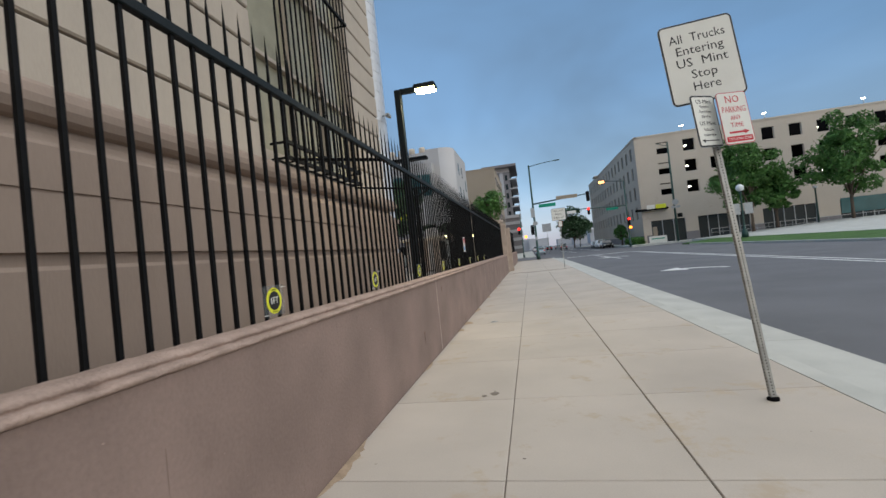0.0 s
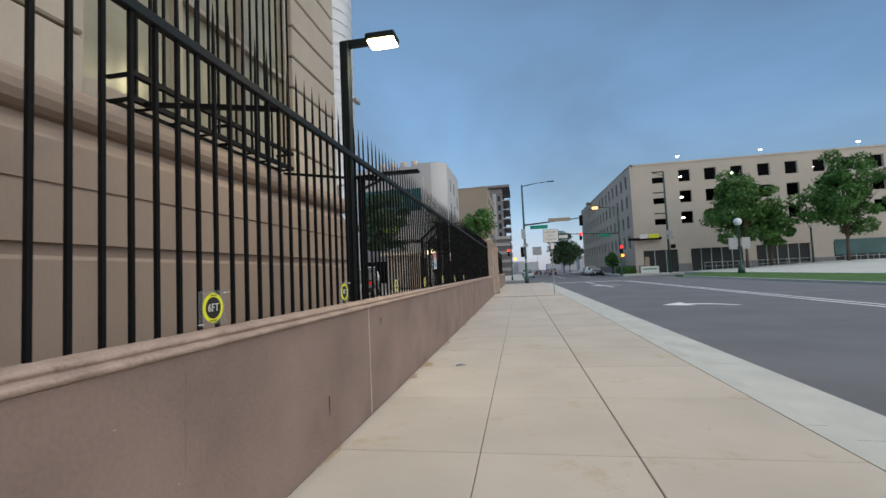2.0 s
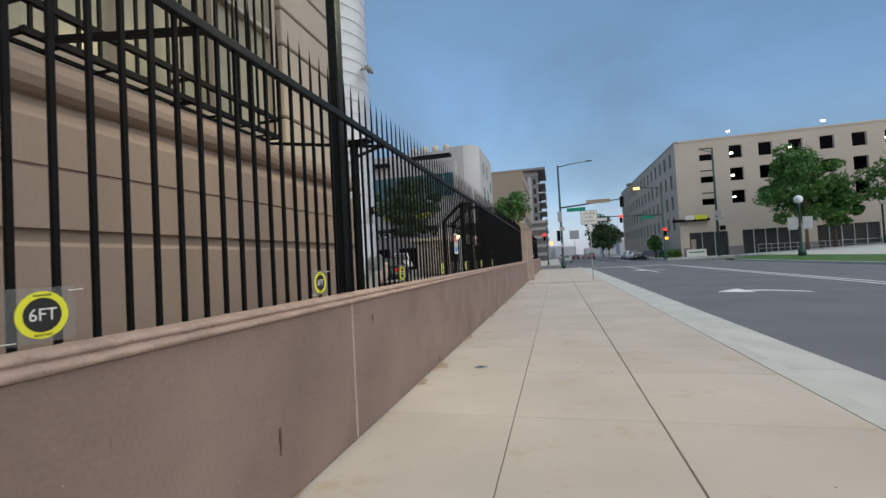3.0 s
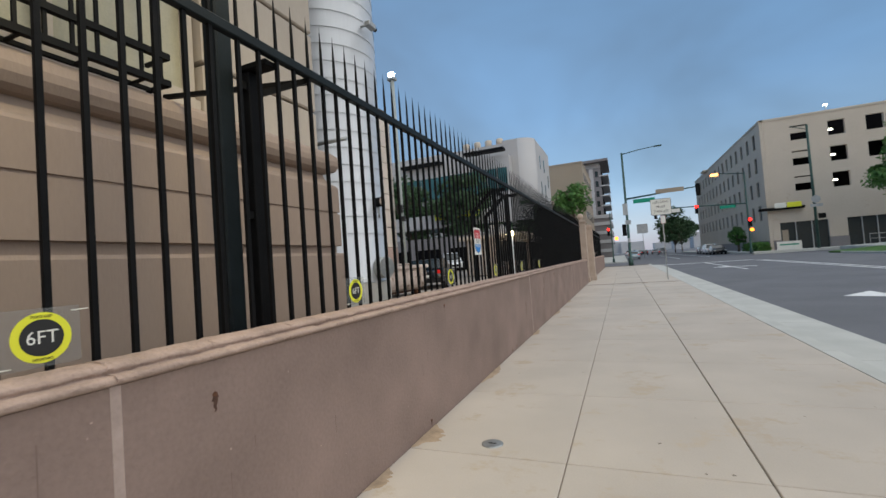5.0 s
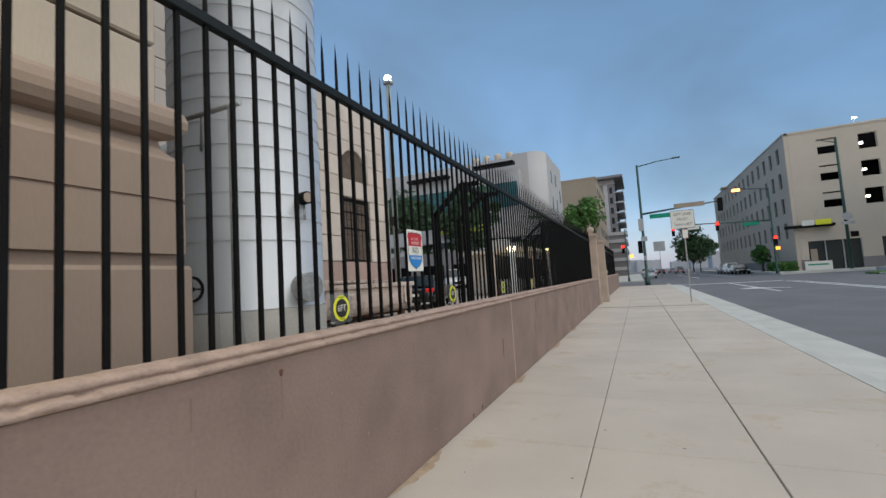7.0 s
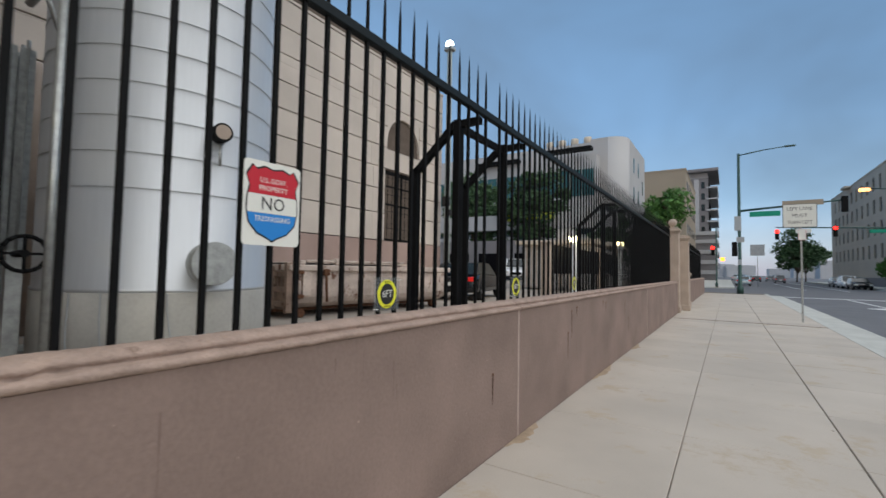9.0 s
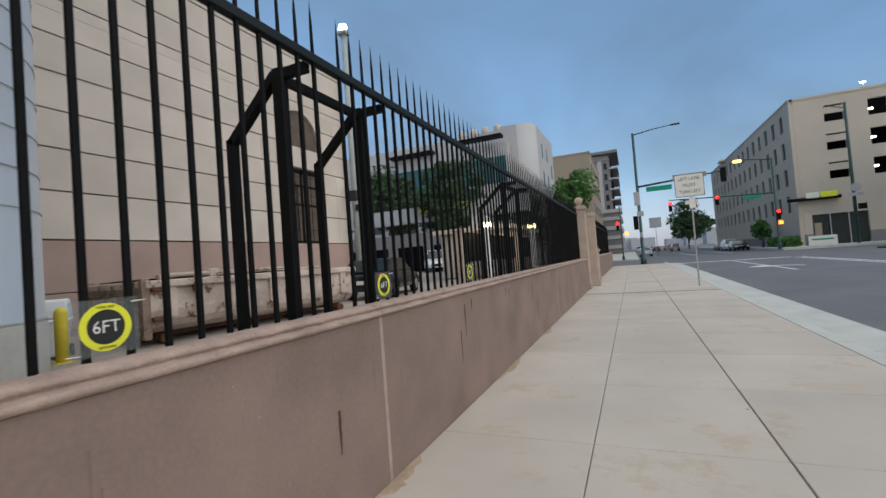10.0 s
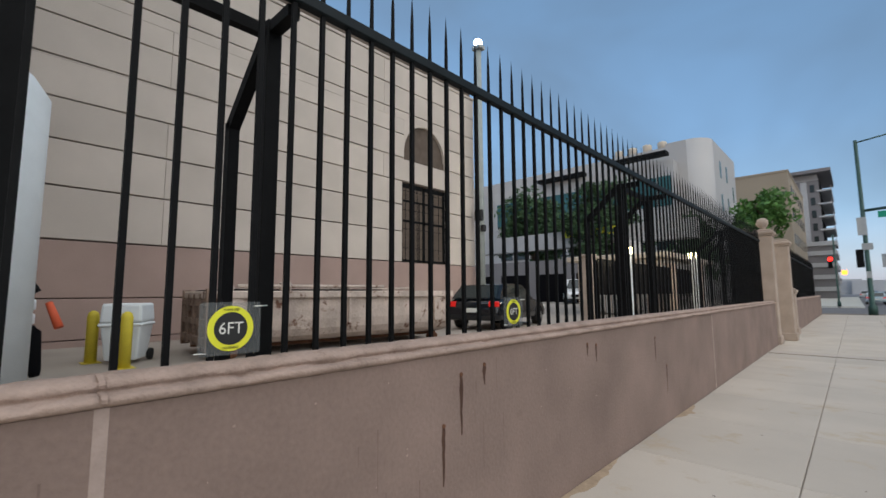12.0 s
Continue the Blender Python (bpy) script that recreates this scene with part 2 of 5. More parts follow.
# ---- mesh helpers ----
def box(bm, x0, x1, y0, y1, z0, z1, bevel=0.0):
    vs = [bm.verts.new((x, y, z)) for x in (x0, x1) for y in (y0, y1) for z in (z0, z1)]
    fs = [bm.faces.new([vs[i] for i in q]) for q in ((0, 1, 3, 2), (4, 6, 7, 5), (0, 4, 5, 1), (2, 3, 7, 6), (0, 2, 6, 4), (1, 5, 7, 3))]
    if bevel:
        es = {e for f in fs for e in f.edges}
        bmesh.ops.bevel(bm, geom=list(es), offset=bevel, segments=1, affect="EDGES", profile=0.5)
    return vs


def tube(bm, a, b, r0, r1=None, seg=10, caps=True):
    r1 = r0 if r1 is None else r1
    a, b = Vector(a), Vector(b)
    q = (b - a).to_track_quat("Z", "Y")
    rings = []
    for p, r in ((a, r0), (b, r1)):
        rings.append([bm.verts.new(p + q @ Vector((r * math.cos(2 * math.pi * k / seg), r * math.sin(2 * math.pi * k / seg), 0))) for k in range(seg)])
    for k in range(seg):
        f = bm.faces.new((rings[0][k], rings[0][(k + 1) % seg], rings[1][(k + 1) % seg], rings[1][k]))
        f.smooth = True
    if caps:
        bm.faces.new(rings[0][::-1])
        bm.faces.new(rings[1])


def bar(bm, a, b, w, h=None):
    h = w if h is None else h
    a, b = Vector(a), Vector(b)
    q = (b - a).to_track_quat("Z", "Y")
    n = (b - a).length
    vs = box(bm, -w / 2, w / 2, -h / 2, h / 2, 0, n)
    for v in vs:
        v.co = a + q @ v.co


def lathe(bm, profile, seg=24, center=(0, 0, 0), smooth=True):
    rings = []
    for r, z in profile:
        rings.append([bm.verts.new((center[0] + r * math.cos(2 * math.pi * k / seg), center[1] + r * math.sin(2 * math.pi * k / seg), center[2] + z)) for k in range(seg)])
    for a, b in zip(rings, rings[1:]):
        for k in range(seg):
            f = bm.faces.new((a[k], a[(k + 1) % seg], b[(k + 1) % seg], b[k]))
            f.smooth = smooth
    bm.faces.new(rings[0][::-1])
    bm.faces.new(rings[-1])


def extrude_y(bm, profile, y0, y1, steps=1, smooth=False):
    """A closed outline of (x, z), counter-clockwise seen from -y, swept along y."""
    rings = [[bm.verts.new((x, lerp(y0, y1, k / steps), z)) for x, z in profile] for k in range(steps + 1)]
    n = len(profile)
    for a, b in zip(rings, rings[1:]):
        for k in range(n):
            f = bm.faces.new((a[k], b[k], b[(k + 1) % n], a[(k + 1) % n]))
            f.smooth = smooth
    bm.faces.new(rings[0])
    bm.faces.new(rings[-1][::-1])


def empty(name, at=(0, 0, 0), turn=0, label="", category="", group="", kind=""):
    ob = new(name)
    ob.matrix_world = pose(*at, 0, 0, turn)
    return tagged(ob, label, category, group, kind)


def part(name, bm, mat, parent=None, label="", category="", group="", kind="", at=None):
    me = bpy.data.meshes.new(name)
    bmesh.ops.recalc_face_normals(bm, faces=bm.faces)
    bm.to_mesh(me)
    bm.free()
    me.materials.append(M[mat] if isinstance(mat, str) else mat)
    ob = new(name, me)
    if parent:
        ob.parent = parent
    if at:
        ob.location = at
    return tagged(ob, label, category, group, kind)


def parts(name, bm, mat, parent=None, label=""):
    """One object for each loose piece of the mesh."""
    bm.verts.ensure_lookup_table()
    seen, made = set(), []
    for v in bm.verts:
        if v in seen:
            continue
        stack, island = [v], []
        seen.add(v)
        while stack:
            a = stack.pop()
            island.append(a)
            for e in a.link_edges:
                o = e.other_vert(a)
                if o not in seen:
                    seen.add(o)
                    stack.append(o)
        idx = {a: k for k, a in enumerate(island)}
        b2 = bmesh.new()
        nv = [b2.verts.new(a.co) for a in island]
        for f in {f for a in island for f in a.link_faces}:
            g = b2.faces.new([nv[idx[a]] for a in f.verts])
            g.smooth = f.smooth
        made.append(part(name, b2, mat, parent, label))
    bm.free()
    return made


def seat(ob, z0):
    """Stand a thing built from z = 0 on ground at z0, its top unmoved."""
    done = set()
    for c in ob.children:
        if c.type == "MESH" and c.data.name not in done:
            done.add(c.data.name)
            for v in c.data.vertices:
                v.co.z = max(v.co.z, z0)
        c.location.z -= z0
    ob.location.z += z0
    return ob


def again(ob, parent, at):
    """The same part again, sharing its mesh."""
    o = ob.copy()
    scene.collection.objects.link(o)
    o.parent = parent
    o.location = at
    return o


def one(fn, *a, **k):
    bm = bmesh.new()
    fn(bm, *a, **k)
    return bm


def words(name, text, size, mat, parent, m, thick=0.0012, width=None):
    """Raised lettering as a mesh, centred, on the plane of the pose m."""
    cu = bpy.data.curves.new(name, "FONT")
    cu.body, cu.size, cu.align_x, cu.align_y, cu.extrude = text, size, "CENTER", "CENTER", thick
    cu.resolution_u = 2
    tmp = bpy.data.objects.new(name, cu)
    scene.collection.objects.link(tmp)
    dg = bpy.context.evaluated_depsgraph_get()
    me = bpy.data.meshes.new_from_object(tmp.evaluated_get(dg))
    bpy.data.objects.remove(tmp)
    if width:
        xs = [v.co.x for v in me.vertices]
        k = width / (max(xs) - min(xs))
        for v in me.vertices:
            v.co.x *= k
    me.transform(m)
    me.materials.clear()
    me.materials.append(M[mat])
    ob = new(name, me)
    ob.parent = parent
    return tagged(ob, kind="stuff")


# ---- ground ----
part("road", one(box, -400, 900, -150, 1200, -0.5, -0.15), "asphalt", kind="structure", label="worn dark grey asphalt street")


def yard_z(y):
    return 0.30 if y < 30 else min(0.75, 0.30 + (y - 30) * 0.0322)


bm = bmesh.new()
gx, gy = [-90, -12, -2.5, -0.295], [-40, 28.4, 28.8, 32.2, 32.6, 38, 44, 57]
grid = [[bm.verts.new((x, y, 0.0 if x > -1 and 28.5 < y < 32.4 else yard_z(y))) for y in gy] for x in gx]
for a in range(3):
    for b in range(7):
        bm.faces.new((grid[a][b], grid[a + 1][b], grid[a + 1][b + 1], grid[a][b + 1]))
rim = [grid[a][0] for a in range(4)] + [grid[3][b] for b in range(1, 8)] + [grid[a][7] for a in (2, 1, 0)] + [grid[0][b] for b in range(6, 0, -1)]
low = [bm.verts.new((v.co.x, v.co.y, -0.4)) for v in rim]
for k in range(len(rim)):
    n = (k + 1) % len(rim)
    bm.faces.new((rim[k], low[k], low[n], rim[n]))
part("ground", bm, "yard", kind="structure", label="paved yard behind the fence, higher than the pavement")
part("driveway", one(box, -0.294, -0.001, 28.36, 32.59, -0.4, 0.0), "yard", kind="structure", label="threshold of the yard driveway")
part("pavement", one(box, 0.0, 3.865, -12, 52, -0.4, -0.012), "joint", kind="structure", label="bed of the pavement")
bm = bmesh.new()
prof = [(3.87, -0.3), (4.95, -0.3), (4.95, -0.135), (4.12, -0.115), (4.09, -0.02), (4.06, 0.0), (3.87, 0.0)]
for k in range(21):
    extrude_y(bm, prof, -12 + 3.05 * k, -12 + 3.05 * k + 3.04)
part("kerb", bm, "kerb", kind="structure", label="pale concrete kerb and gutter")
bm = bmesh.new()
extrude_y(bm, [(19.8, -0.3), (23.6, -0.3), (23.6, 0.22), (20.2, 0.02), (20.0, 0.0), (19.8, -0.02)], -60, 58)
part("far_kerb", one(box, 19.6, 19.8, -60, 55, -0.3, 0.0, 0.02), "kerb", kind="structure", label="kerb across the street")
part("lawn", bm, "grass", kind="structure", label="green grass verge across the street")
bm = bmesh.new()
extrude_y(bm, [(23.6, -0.3), (120, -0.3), (120, 1.6), (40, 0.8), (23.6, 0.24)], -60, 66)
part("plaza", bm, "kerb", kind="structure", label="pale paved plaza across the street")
part("far_pavement", one(box, 16.4, 120, 69, 140, -0.3, 0.1), "kerb", kind="structure", label="pavement round the parking garage")
part("far_pavement", one(box, -90, 2.2, 70, 160, -0.3, 0.0), "kerb", kind="structure", label="pavement beyond the crossing")

bm = bmesh.new()
box(bm, 0.03, 3.86, 26.19, 26.22, -0.05, 0.009, 0.003)
part("expansion_joint", bm, "joint", kind="structure", label="dark lip of a lifted joint across the pavement")

# ---- road paint ----
paint = empty("road_markings", label="white lane lines painted on the asphalt", category="road marking", kind="structure")
for k, (x0, y0, y1) in enumerate(((12.1, -20, 50), (12.55, 12, 50), (8.3, 36, 50), (12.2, 72, 150), (8.6, 72, 110))):
    part("lane_line", one(box, x0, x0 + 0.13, y0, y1, -0.151, -0.144), "paint_white", paint)
part("stop_line", one(box, 4.95, 12.1, 50.6, 51.1, -0.151, -0.144), "paint_white", paint)


def turn_arrow(x, y):
    bm = bmesh.new()
    prev = None
    for k in range(11):
        t = k / 10
        px, py = lerp(2.3, 0.9, t), lerp(-0.80, 0.20, t) + 0.30 * math.sin(math.pi * t)
        row = [bm.verts.new((px, py + 0.17, 0)), bm.verts.new((px, py - 0.17, 0))]
        if prev:
            bm.faces.new((prev[0], prev[1], row[1], row[0]))
        prev = row
    bm.faces.new([bm.verts.new(p) for p in ((0.95, 1.05, 0), (0.0, 0.0, 0), (0.95, -0.5, 0))])
    r = bmesh.ops.extrude_face_region(bm, geom=bm.faces[:])
    for v in r["geom"]:
        if isinstance(v, bmesh.types.BMVert):
            v.co.z += 0.006
    ob = part("turn_arrow", bm, "paint_white", None, "white left-turn arrow painted on the asphalt", "road marking", kind="structure")
    ob.location = (x, y, -0.150)
    return ob


turn_arrow(6.87, 19.9)
turn_arrow(7.3, 40.0)

# ---- low wall ----
WALL = [(0, -0.2), (0, 1.087), (0.016, 1.0922), (0.027, 1.1011), (0.029, 1.1114), (0.022, 1.1196), (0.008, 1.1233), (-0.022, 1.124), (-0.034, 1.1253), (-0.034, 1.13), (-0.026, 1.1345), (-0.022, 1.1447), (-0.03, 1.1561), (-0.05, 1.164), (-0.085, 1.17), (-0.14, 1.166), (-0.22, 1.1561), (-0.27, 1.1447), (-0.29, 1.09), (-0.29, -0.2)]


def low_wall(name, y0, y1, label):
    ob = empty(name, label=label, category="wall", kind="structure")
    bm = bmesh.new()
    extrude_y(bm, [(0, -0.2), (0, 1.085), (-0.28, 1.085), (-0.28, -0.2)], y0, y1)
    part("wall_body", bm, "stucco", ob)
    bm = bmesh.new()
    prof = [(0, 1.0865)] + WALL[2:-1] + [(-0.29, 1.0865)]
    extrude_y(bm, prof, y0, y1, steps=max(1, int((y1 - y0) / 0.025)), smooth=True)
    for v in bm.verts:
        if v.co.z > 1.09:
            d = noise.noise(v.co * 7) * 0.0022 + noise.noise(v.co * 30) * 0.006 + min(0, noise.noise(v.co * 13 + Vector((5, 0, 0))) + 0.32) * 0.03
            v.co += Vector((d, 0, d))
    part("coping", bm, "coping", ob, "rough pink stone coping")
    return ob


edges = [-4.0, 6.475, 13.80, 21.1, 28.35]
for k in range(4):
    low_wall("wall_low", edges[k] + 0.003, edges[k + 1] - 0.003, "pinkish brown rendered low wall with a moulded stone coping")
for yj in edges[1:4]:
    bm = bmesh.new()
    box(bm, -0.275, 0.0015, yj - 0.018, yj + 0.018, 0.0, 1.086)
    part("wall_joint", bm, "mortar", kind="structure", label="pale mortar joint in the low wall")
    bm = bmesh.new()
    p = [(x + 0.0025, z + 0.002) for x, z in WALL[1:18]] + [(-0.28, 1.09)]
    extrude_y(bm, p, yj - 0.008, yj + 0.008)
    part("wall_joint", bm, "coping", kind="structure", label="pale mortar joint in the low wall")
low_wall("wall_low", 32.6, 50.0, "pinkish brown low wall beyond the gate")

# ---- fence ----
FX = -0.24


def picket_bmesh():
    bm = bmesh.new()
    w = 0.0108
    box(bm, -w, w, -w, w, 1.13, 2.80)
    a = [bm.verts.new((s * 0.009, t * 0.009, 2.80)) for s, t in ((-1, -1), (1, -1), (1, 1), (-1, 1))]
    b = [bm.verts.new((s * 0.0065, t * 0.0065, 3.06)) for s, t in ((-1, -1), (1, -1), (1, 1), (-1, 1))]
    tip = bm.verts.new((0, 0, 3.23))
    for k in range(4):
        bm.faces.new((a[k], a[(k + 1) % 4], b[(k + 1) % 4], b[k]))
        bm.faces.new((b[k], b[(k + 1) % 4], tip))
    return bm


def fence(y0, y1, label, pickets):
    f = empty("iron_fence", (FX, y0, 0), label=label, category="fence")
    first = None
    for y in pickets:
        if first is None:
            first = part("picket", picket_bmesh(), "black", f, at=(0, y - y0, 0))
        else:
            again(first, f, (0, y - y0, 0))
    part("top_rail", one(box, -0.026, 0.026, 0, y1 - y0, 2.785, 2.847, 0.006), "rail", f)
    return f


ys = [3.42 + 0.151 * k for k in range(-48, 0)] + [3.42 + 0.1492 * k for k in range(0, 26)] + [10.382 + 0.1525 * k for k in range(-20, 22)] + [13.711 + 0.151 * k for k in range(1, 97)]
fence(-3.9, 28.3, "tall black iron picket fence with spear tips on a low wall", ys)
fence(32.8, 50.0, "black iron picket fence beyond the gate", [32.9 + 0.152 * k for k in range(112)])


def brace_frame(y, leg, label):
    """A square post behind the fence with a bent back leg that leans to its top."""
    f = empty("fence_brace", (-0.50, y, 0), label=label, category="fence brace", group="braces behind the fence")
    part("post", one(box, -0.038, 0.038, -0.038, 0.038, 0.0, 2.80, 0.005), "black", f)
    bm = bmesh.new()
    bar(bm, (-leg, 0, 0.0), (-leg, 0, 2.40), 0.06)
    part("back_leg", bm, "black", f)
    bm = bmesh.new()
    bar(bm, (-leg, 0, 2.37), (-0.03, 0, 2.77), 0.06)
    part("diagonal", bm, "black", f)
    part("bracket", one(box, -0.03, 0.23, -0.03, 0.03, 2.73, 2.79), "black", f)
    return seat(f, 0.3)


for y in (13.55, 14.48, 19.1, 20.1, 24.9, 25.9):
    brace_frame(y, 0.47, "black iron brace post with a bent back leg behind the fence")
link = empty("fence_tie", (-0.50, 13.55, 2.74), label="black iron bar tying two brace posts together", category="fence brace")
for y in (13.55, 19.1, 24.9):
    part("tie_bar", one(box, -0.025, 0.025, y - 13.55 + 0.05, y - 13.55 + 0.88, -0.03, 0.03), "black", link)

gatepost = empty("fence_post", (-0.45, 7.61, 0), label="black steel post strapped to the lamp post behind the fence", category="fence post")
part("post", one(box, -0.036, 0.036, -0.036, 0.036, 0.0, 2.74, 0.005), "black", gatepost)
part("strap", one(box, -0.02, 0.02, -0.075, -0.037, 1.80, 1.845), "black", gatepost)
part("top_strap", one(box, -0.02, 0.02, -0.075, -0.037, 2.62, 2.67), "black", gatepost)
part("top_plate", one(box, -0.05, 0.19, -0.05, 0.05, 2.742, 2.782, 0.005), "black", gatepost)
bm = bmesh.new()
bar(bm, (-1.36, 0.41, 3.02), (0.17, 0.38, 2.79), 0.035)
bar(bm, (0.0, 0.02, 2.60), (0.17, 0.36, 2.79), 0.035)
parts("strut", bm, "black", gatepost)
seat(gatepost, 0.3)
strut = empty("fence_strut", (-1.6, 5.35, 3.03), label="black iron strut between the window grille and the fence", category="fence brace")
part("strut_bar", one(bar, (0, 0, 0), (1.34, -0.05, -0.21), 0.04), "black", strut)

# ---- gate piers ----


def gate_pier(x, y, w, h, ball):
    p = empty("gate_pier", (x, y, 0), label="pale stone gate pier with a moulded cap" + (" and a ball finial" if ball else ""), category="gate pier", group="gate piers")
    part("shaft", one(box, -w, w, -w, w, 0.0, h - 0.16, 0.02), "pier", p)
    part("foot", one(box, -w - 0.04, w + 0.04, -w - 0.04, w + 0.04, 0.0, 0.22, 0.02), "pier", p)
    bm = bmesh.new()
    box(bm, -w - 0.03, w + 0.03, -w - 0.03, w + 0.03, h - 0.17, h - 0.12, 0.012)
    box(bm, -w - 0.06, w + 0.06, -w - 0.06, w + 0.06, h - 0.12, h - 0.03, 0.02)
    box(bm, -w, w, -w, w, h - 0.03, h + 0.03, 0.02)
    part("cap", bm, "pier", p)
    if ball:
        part("finial", one(lathe, [(0.03, 0), (0.09, 0.02), (0.06, 0.05), (0.11, 0.09), (0.15, 0.17), (0.14, 0.26), (0.08, 0.32), (0.01, 0.34)], 16, (0, 0, h + 0.03)), "pier", p)
    return p


gate_pier(-0.17, 28.62, 0.21, 3.12, True)
gate_pier(0.10, 29.9, 0.17, 2.92, False)
gate_pier(-0.1, 32.35, 0.24, 1.5, False)
g = empty("iron_gate", (-0.1, 30.15, 0), label="black iron gate standing open between the piers", category="gate")
bm = bmesh.new()
box(bm, -0.03, 0.03, 0, 0.05, 0.1, 2.6), box(bm, -0.03, 0.03, 1.85, 1.9, 0.1, 2.6), box(bm, -0.025, 0.025, 0, 1.9, 2.45, 2.52), box(bm, -0.025, 0.025, 0, 1.9, 0.15, 0.25)
part("gate_frame", bm, "black", g)
first = None
for k in range(12):
    if first is None:
        first = part("gate_bar", one(box, -0.011, 0.011, -0.011, 0.011, 0.2, 2.75), "black", g, at=(0, 0.15, 0))
    else:
        again(first, g, (0, 0.15 + 0.145 * k, 0))

# ---- the building with the moulded plinth ----
mint = empty("stone_building", (0, 0, 0), label="tan stone building with a moulded plinth and banded upper wall", category="building")
YE = 10.22
bm = bmesh.new()
prof = [(-1.62, 0.0), (-1.62, 1.635), (-1.635, 1.665), (-1.70, 1.67), (-1.70, 1.755), (-1.65, 1.76), (-1.65, 2.165), (-1.668, 2.17), (-1.668, 2.186), (-1.65, 2.191), (-1.65, 2.50), (-1.67, 2.53), (-1.72, 2.56), (-1.765, 2.62), (-1.78, 2.68),
        (-1.72, 2.69), (-1.665, 2.72), (-1.63, 2.78), (-1.625, 2.84), (-1.645, 2.91), (-1.70, 2.96), (-1.76, 2.98), (-1.80, 3.0), (-2.6, 3.0), (-2.6, 0.0)]
extrude_y(bm, prof, -14, YE)
for v in bm.verts:
    if v.co.y > 0 and v.co.x > -1.9:
        v.co.y = YE + (v.co.x + 1.62)
part("plinth", bm, "mint_base", mint, "brown stone plinth with a round moulding")
part("core", one(box, -12.0, -2.05, -14, YE - 0.25, 2.9, 16.0), "mint_wall", mint)
k = 0
z = 3.0
rows = []
while z < 15.8:
    rows.append((z, min(z + 0.50, 15.9)))
    z += 0.515
for y0, y1 in ((-14, 5.02), (8.45, YE - 0.12)):
    for a, b in rows:
        part("wall_course", one(box, -2.04, -1.85, y0, y1, a + 0.008, b - 0.008, 0.018), "mint_wall", mint)
part("bay_wall", one(box, -2.045, -1.90, 5.03, 8.44, 3.0, 3.14), "mint_wall", mint)
bm = bmesh.new()
box(bm, -12.0, -2.62, 8.0, YE - 0.02, 0.0, 2.9)
part("rear_plinth", bm, "mint_base", mint)
part("window_pane", one(box, -2.047, -2.03, 5.03, 8.44, 3.14, 12.5), "warm_win", mint, "pale window glass")
bm = bmesh.new()
for yy in (5.05, 6.16, 7.27, 8.38):
    box(bm, -2.03, -1.93, yy - 0.03, yy + 0.03, 3.14, 12.5)
for zz in (3.16, 4.6, 6.2, 8.0):
    box(bm, -2.03, -1.94, 5.05, 8.4, zz, zz + 0.06)
part("window_frame", bm, "mint_wall", mint)

gr = empty("window_grille", (-1.83, 5.22, 3.02), label="projecting black iron basket grille in front of the window", category="window grille")
first = None
for k in range(18):
    if first is None:
        first = part("grille_bar", one(box, -0.011, 0.011, -0.011, 0.011, 0.0, 6.5), "black", gr, at=(0.22, 0.05, 0))
    else:
        again(first, gr, (0.22, 0.05 + 0.152 * k, 0))
bm = bmesh.new()
for zz in (0.0, 0.22, 3.2):
    box(bm, 0.195, 0.245, 0, 2.70, zz, zz + 0.05)
    for yy in (0.0, 1.35, 2.68):
        box(bm, -0.02, 0.24, yy - 0.015, yy + 0.015, zz, zz + 0.03)
box(bm, 0.02, 0.05, 0, 2.70, 0.0, 0.03)
for k in range(7):
    box(bm, 0.05, 0.195, 0.22 + 0.38 * k, 0.24 + 0.38 * k, 0.0, 0.02)
parts("grille_frame", bm, "black", gr)

# ---- steel tank ----
tank = empty("storage_tank", (-3.38, 12.40, 0), label="tall ribbed stainless steel storage tank beside the stone building", category="tank")
TR = 1.0
bm = bmesh.new()
lathe(bm, [(TR - 0.03, 0.0), (TR, 0.35), (TR, 1.19), (TR + 0.012, 1.20), (TR + 0.012, 1.225), (TR, 1.23), (TR, 13.0), (TR - 0.25, 13.4), (0.05, 13.5)], 56)
part("shell", bm, "steel", tank)
hoop = part("hoop", one(lathe, [(TR + 0.001, -0.008), (TR + 0.006, -0.004), (TR + 0.006, 0.004), (TR + 0.001, 0.008)], 56), "galv", tank, at=(0, 0, 1.77))
for k in range(1, 38):
    again(hoop, tank, (0, 0, 1.77 + 0.30 * k))
part("skirt", one(lathe, [(TR + 0.004, 0.3), (TR + 0.015, 0.32), (TR + 0.015, 1.185), (TR + 0.004, 1.195)], 56), "skirt", tank, "dull grey skirt")
bm = bmesh.new()
for a0 in (-62, -48, -22, -8):
    prev = None
    for k in range(11):
        t = k / 10
        a, rr = radians(a0 + 9 * t * t), TR + 0.03 + 0.10 * math.sin(math.pi * t) * t
        q = (rr * math.cos(a), rr * math.sin(a), 1.19 - 0.80 * t)
        if prev:
            tube(bm, prev, q, 0.006, seg=5, caps=False)
        prev = q
part("cable", bm, "sign_grey", tank, "thin cables hanging on the skirt")
bm = bmesh.new()
tube(bm, (0.92, -0.05, 1.45), (1.17, -0.10, 1.45), 0.19, 0.19, 28)
part("manhole", bm, "galv", tank, "round steel hatch")
bm = bmesh.new()
tube(bm, (0.97, -0.02, 2.64), (1.12, -0.05, 2.64), 0.085, 0.085, 20)
part("gauge", bm, "black", tank, "round pressure gauge")
bm = bmesh.new()
tube(bm, (1.121, -0.051, 2.64), (1.127, -0.053, 2.64), 0.066, 0.066, 20)
part("gauge_dial", bm, "pier", tank)
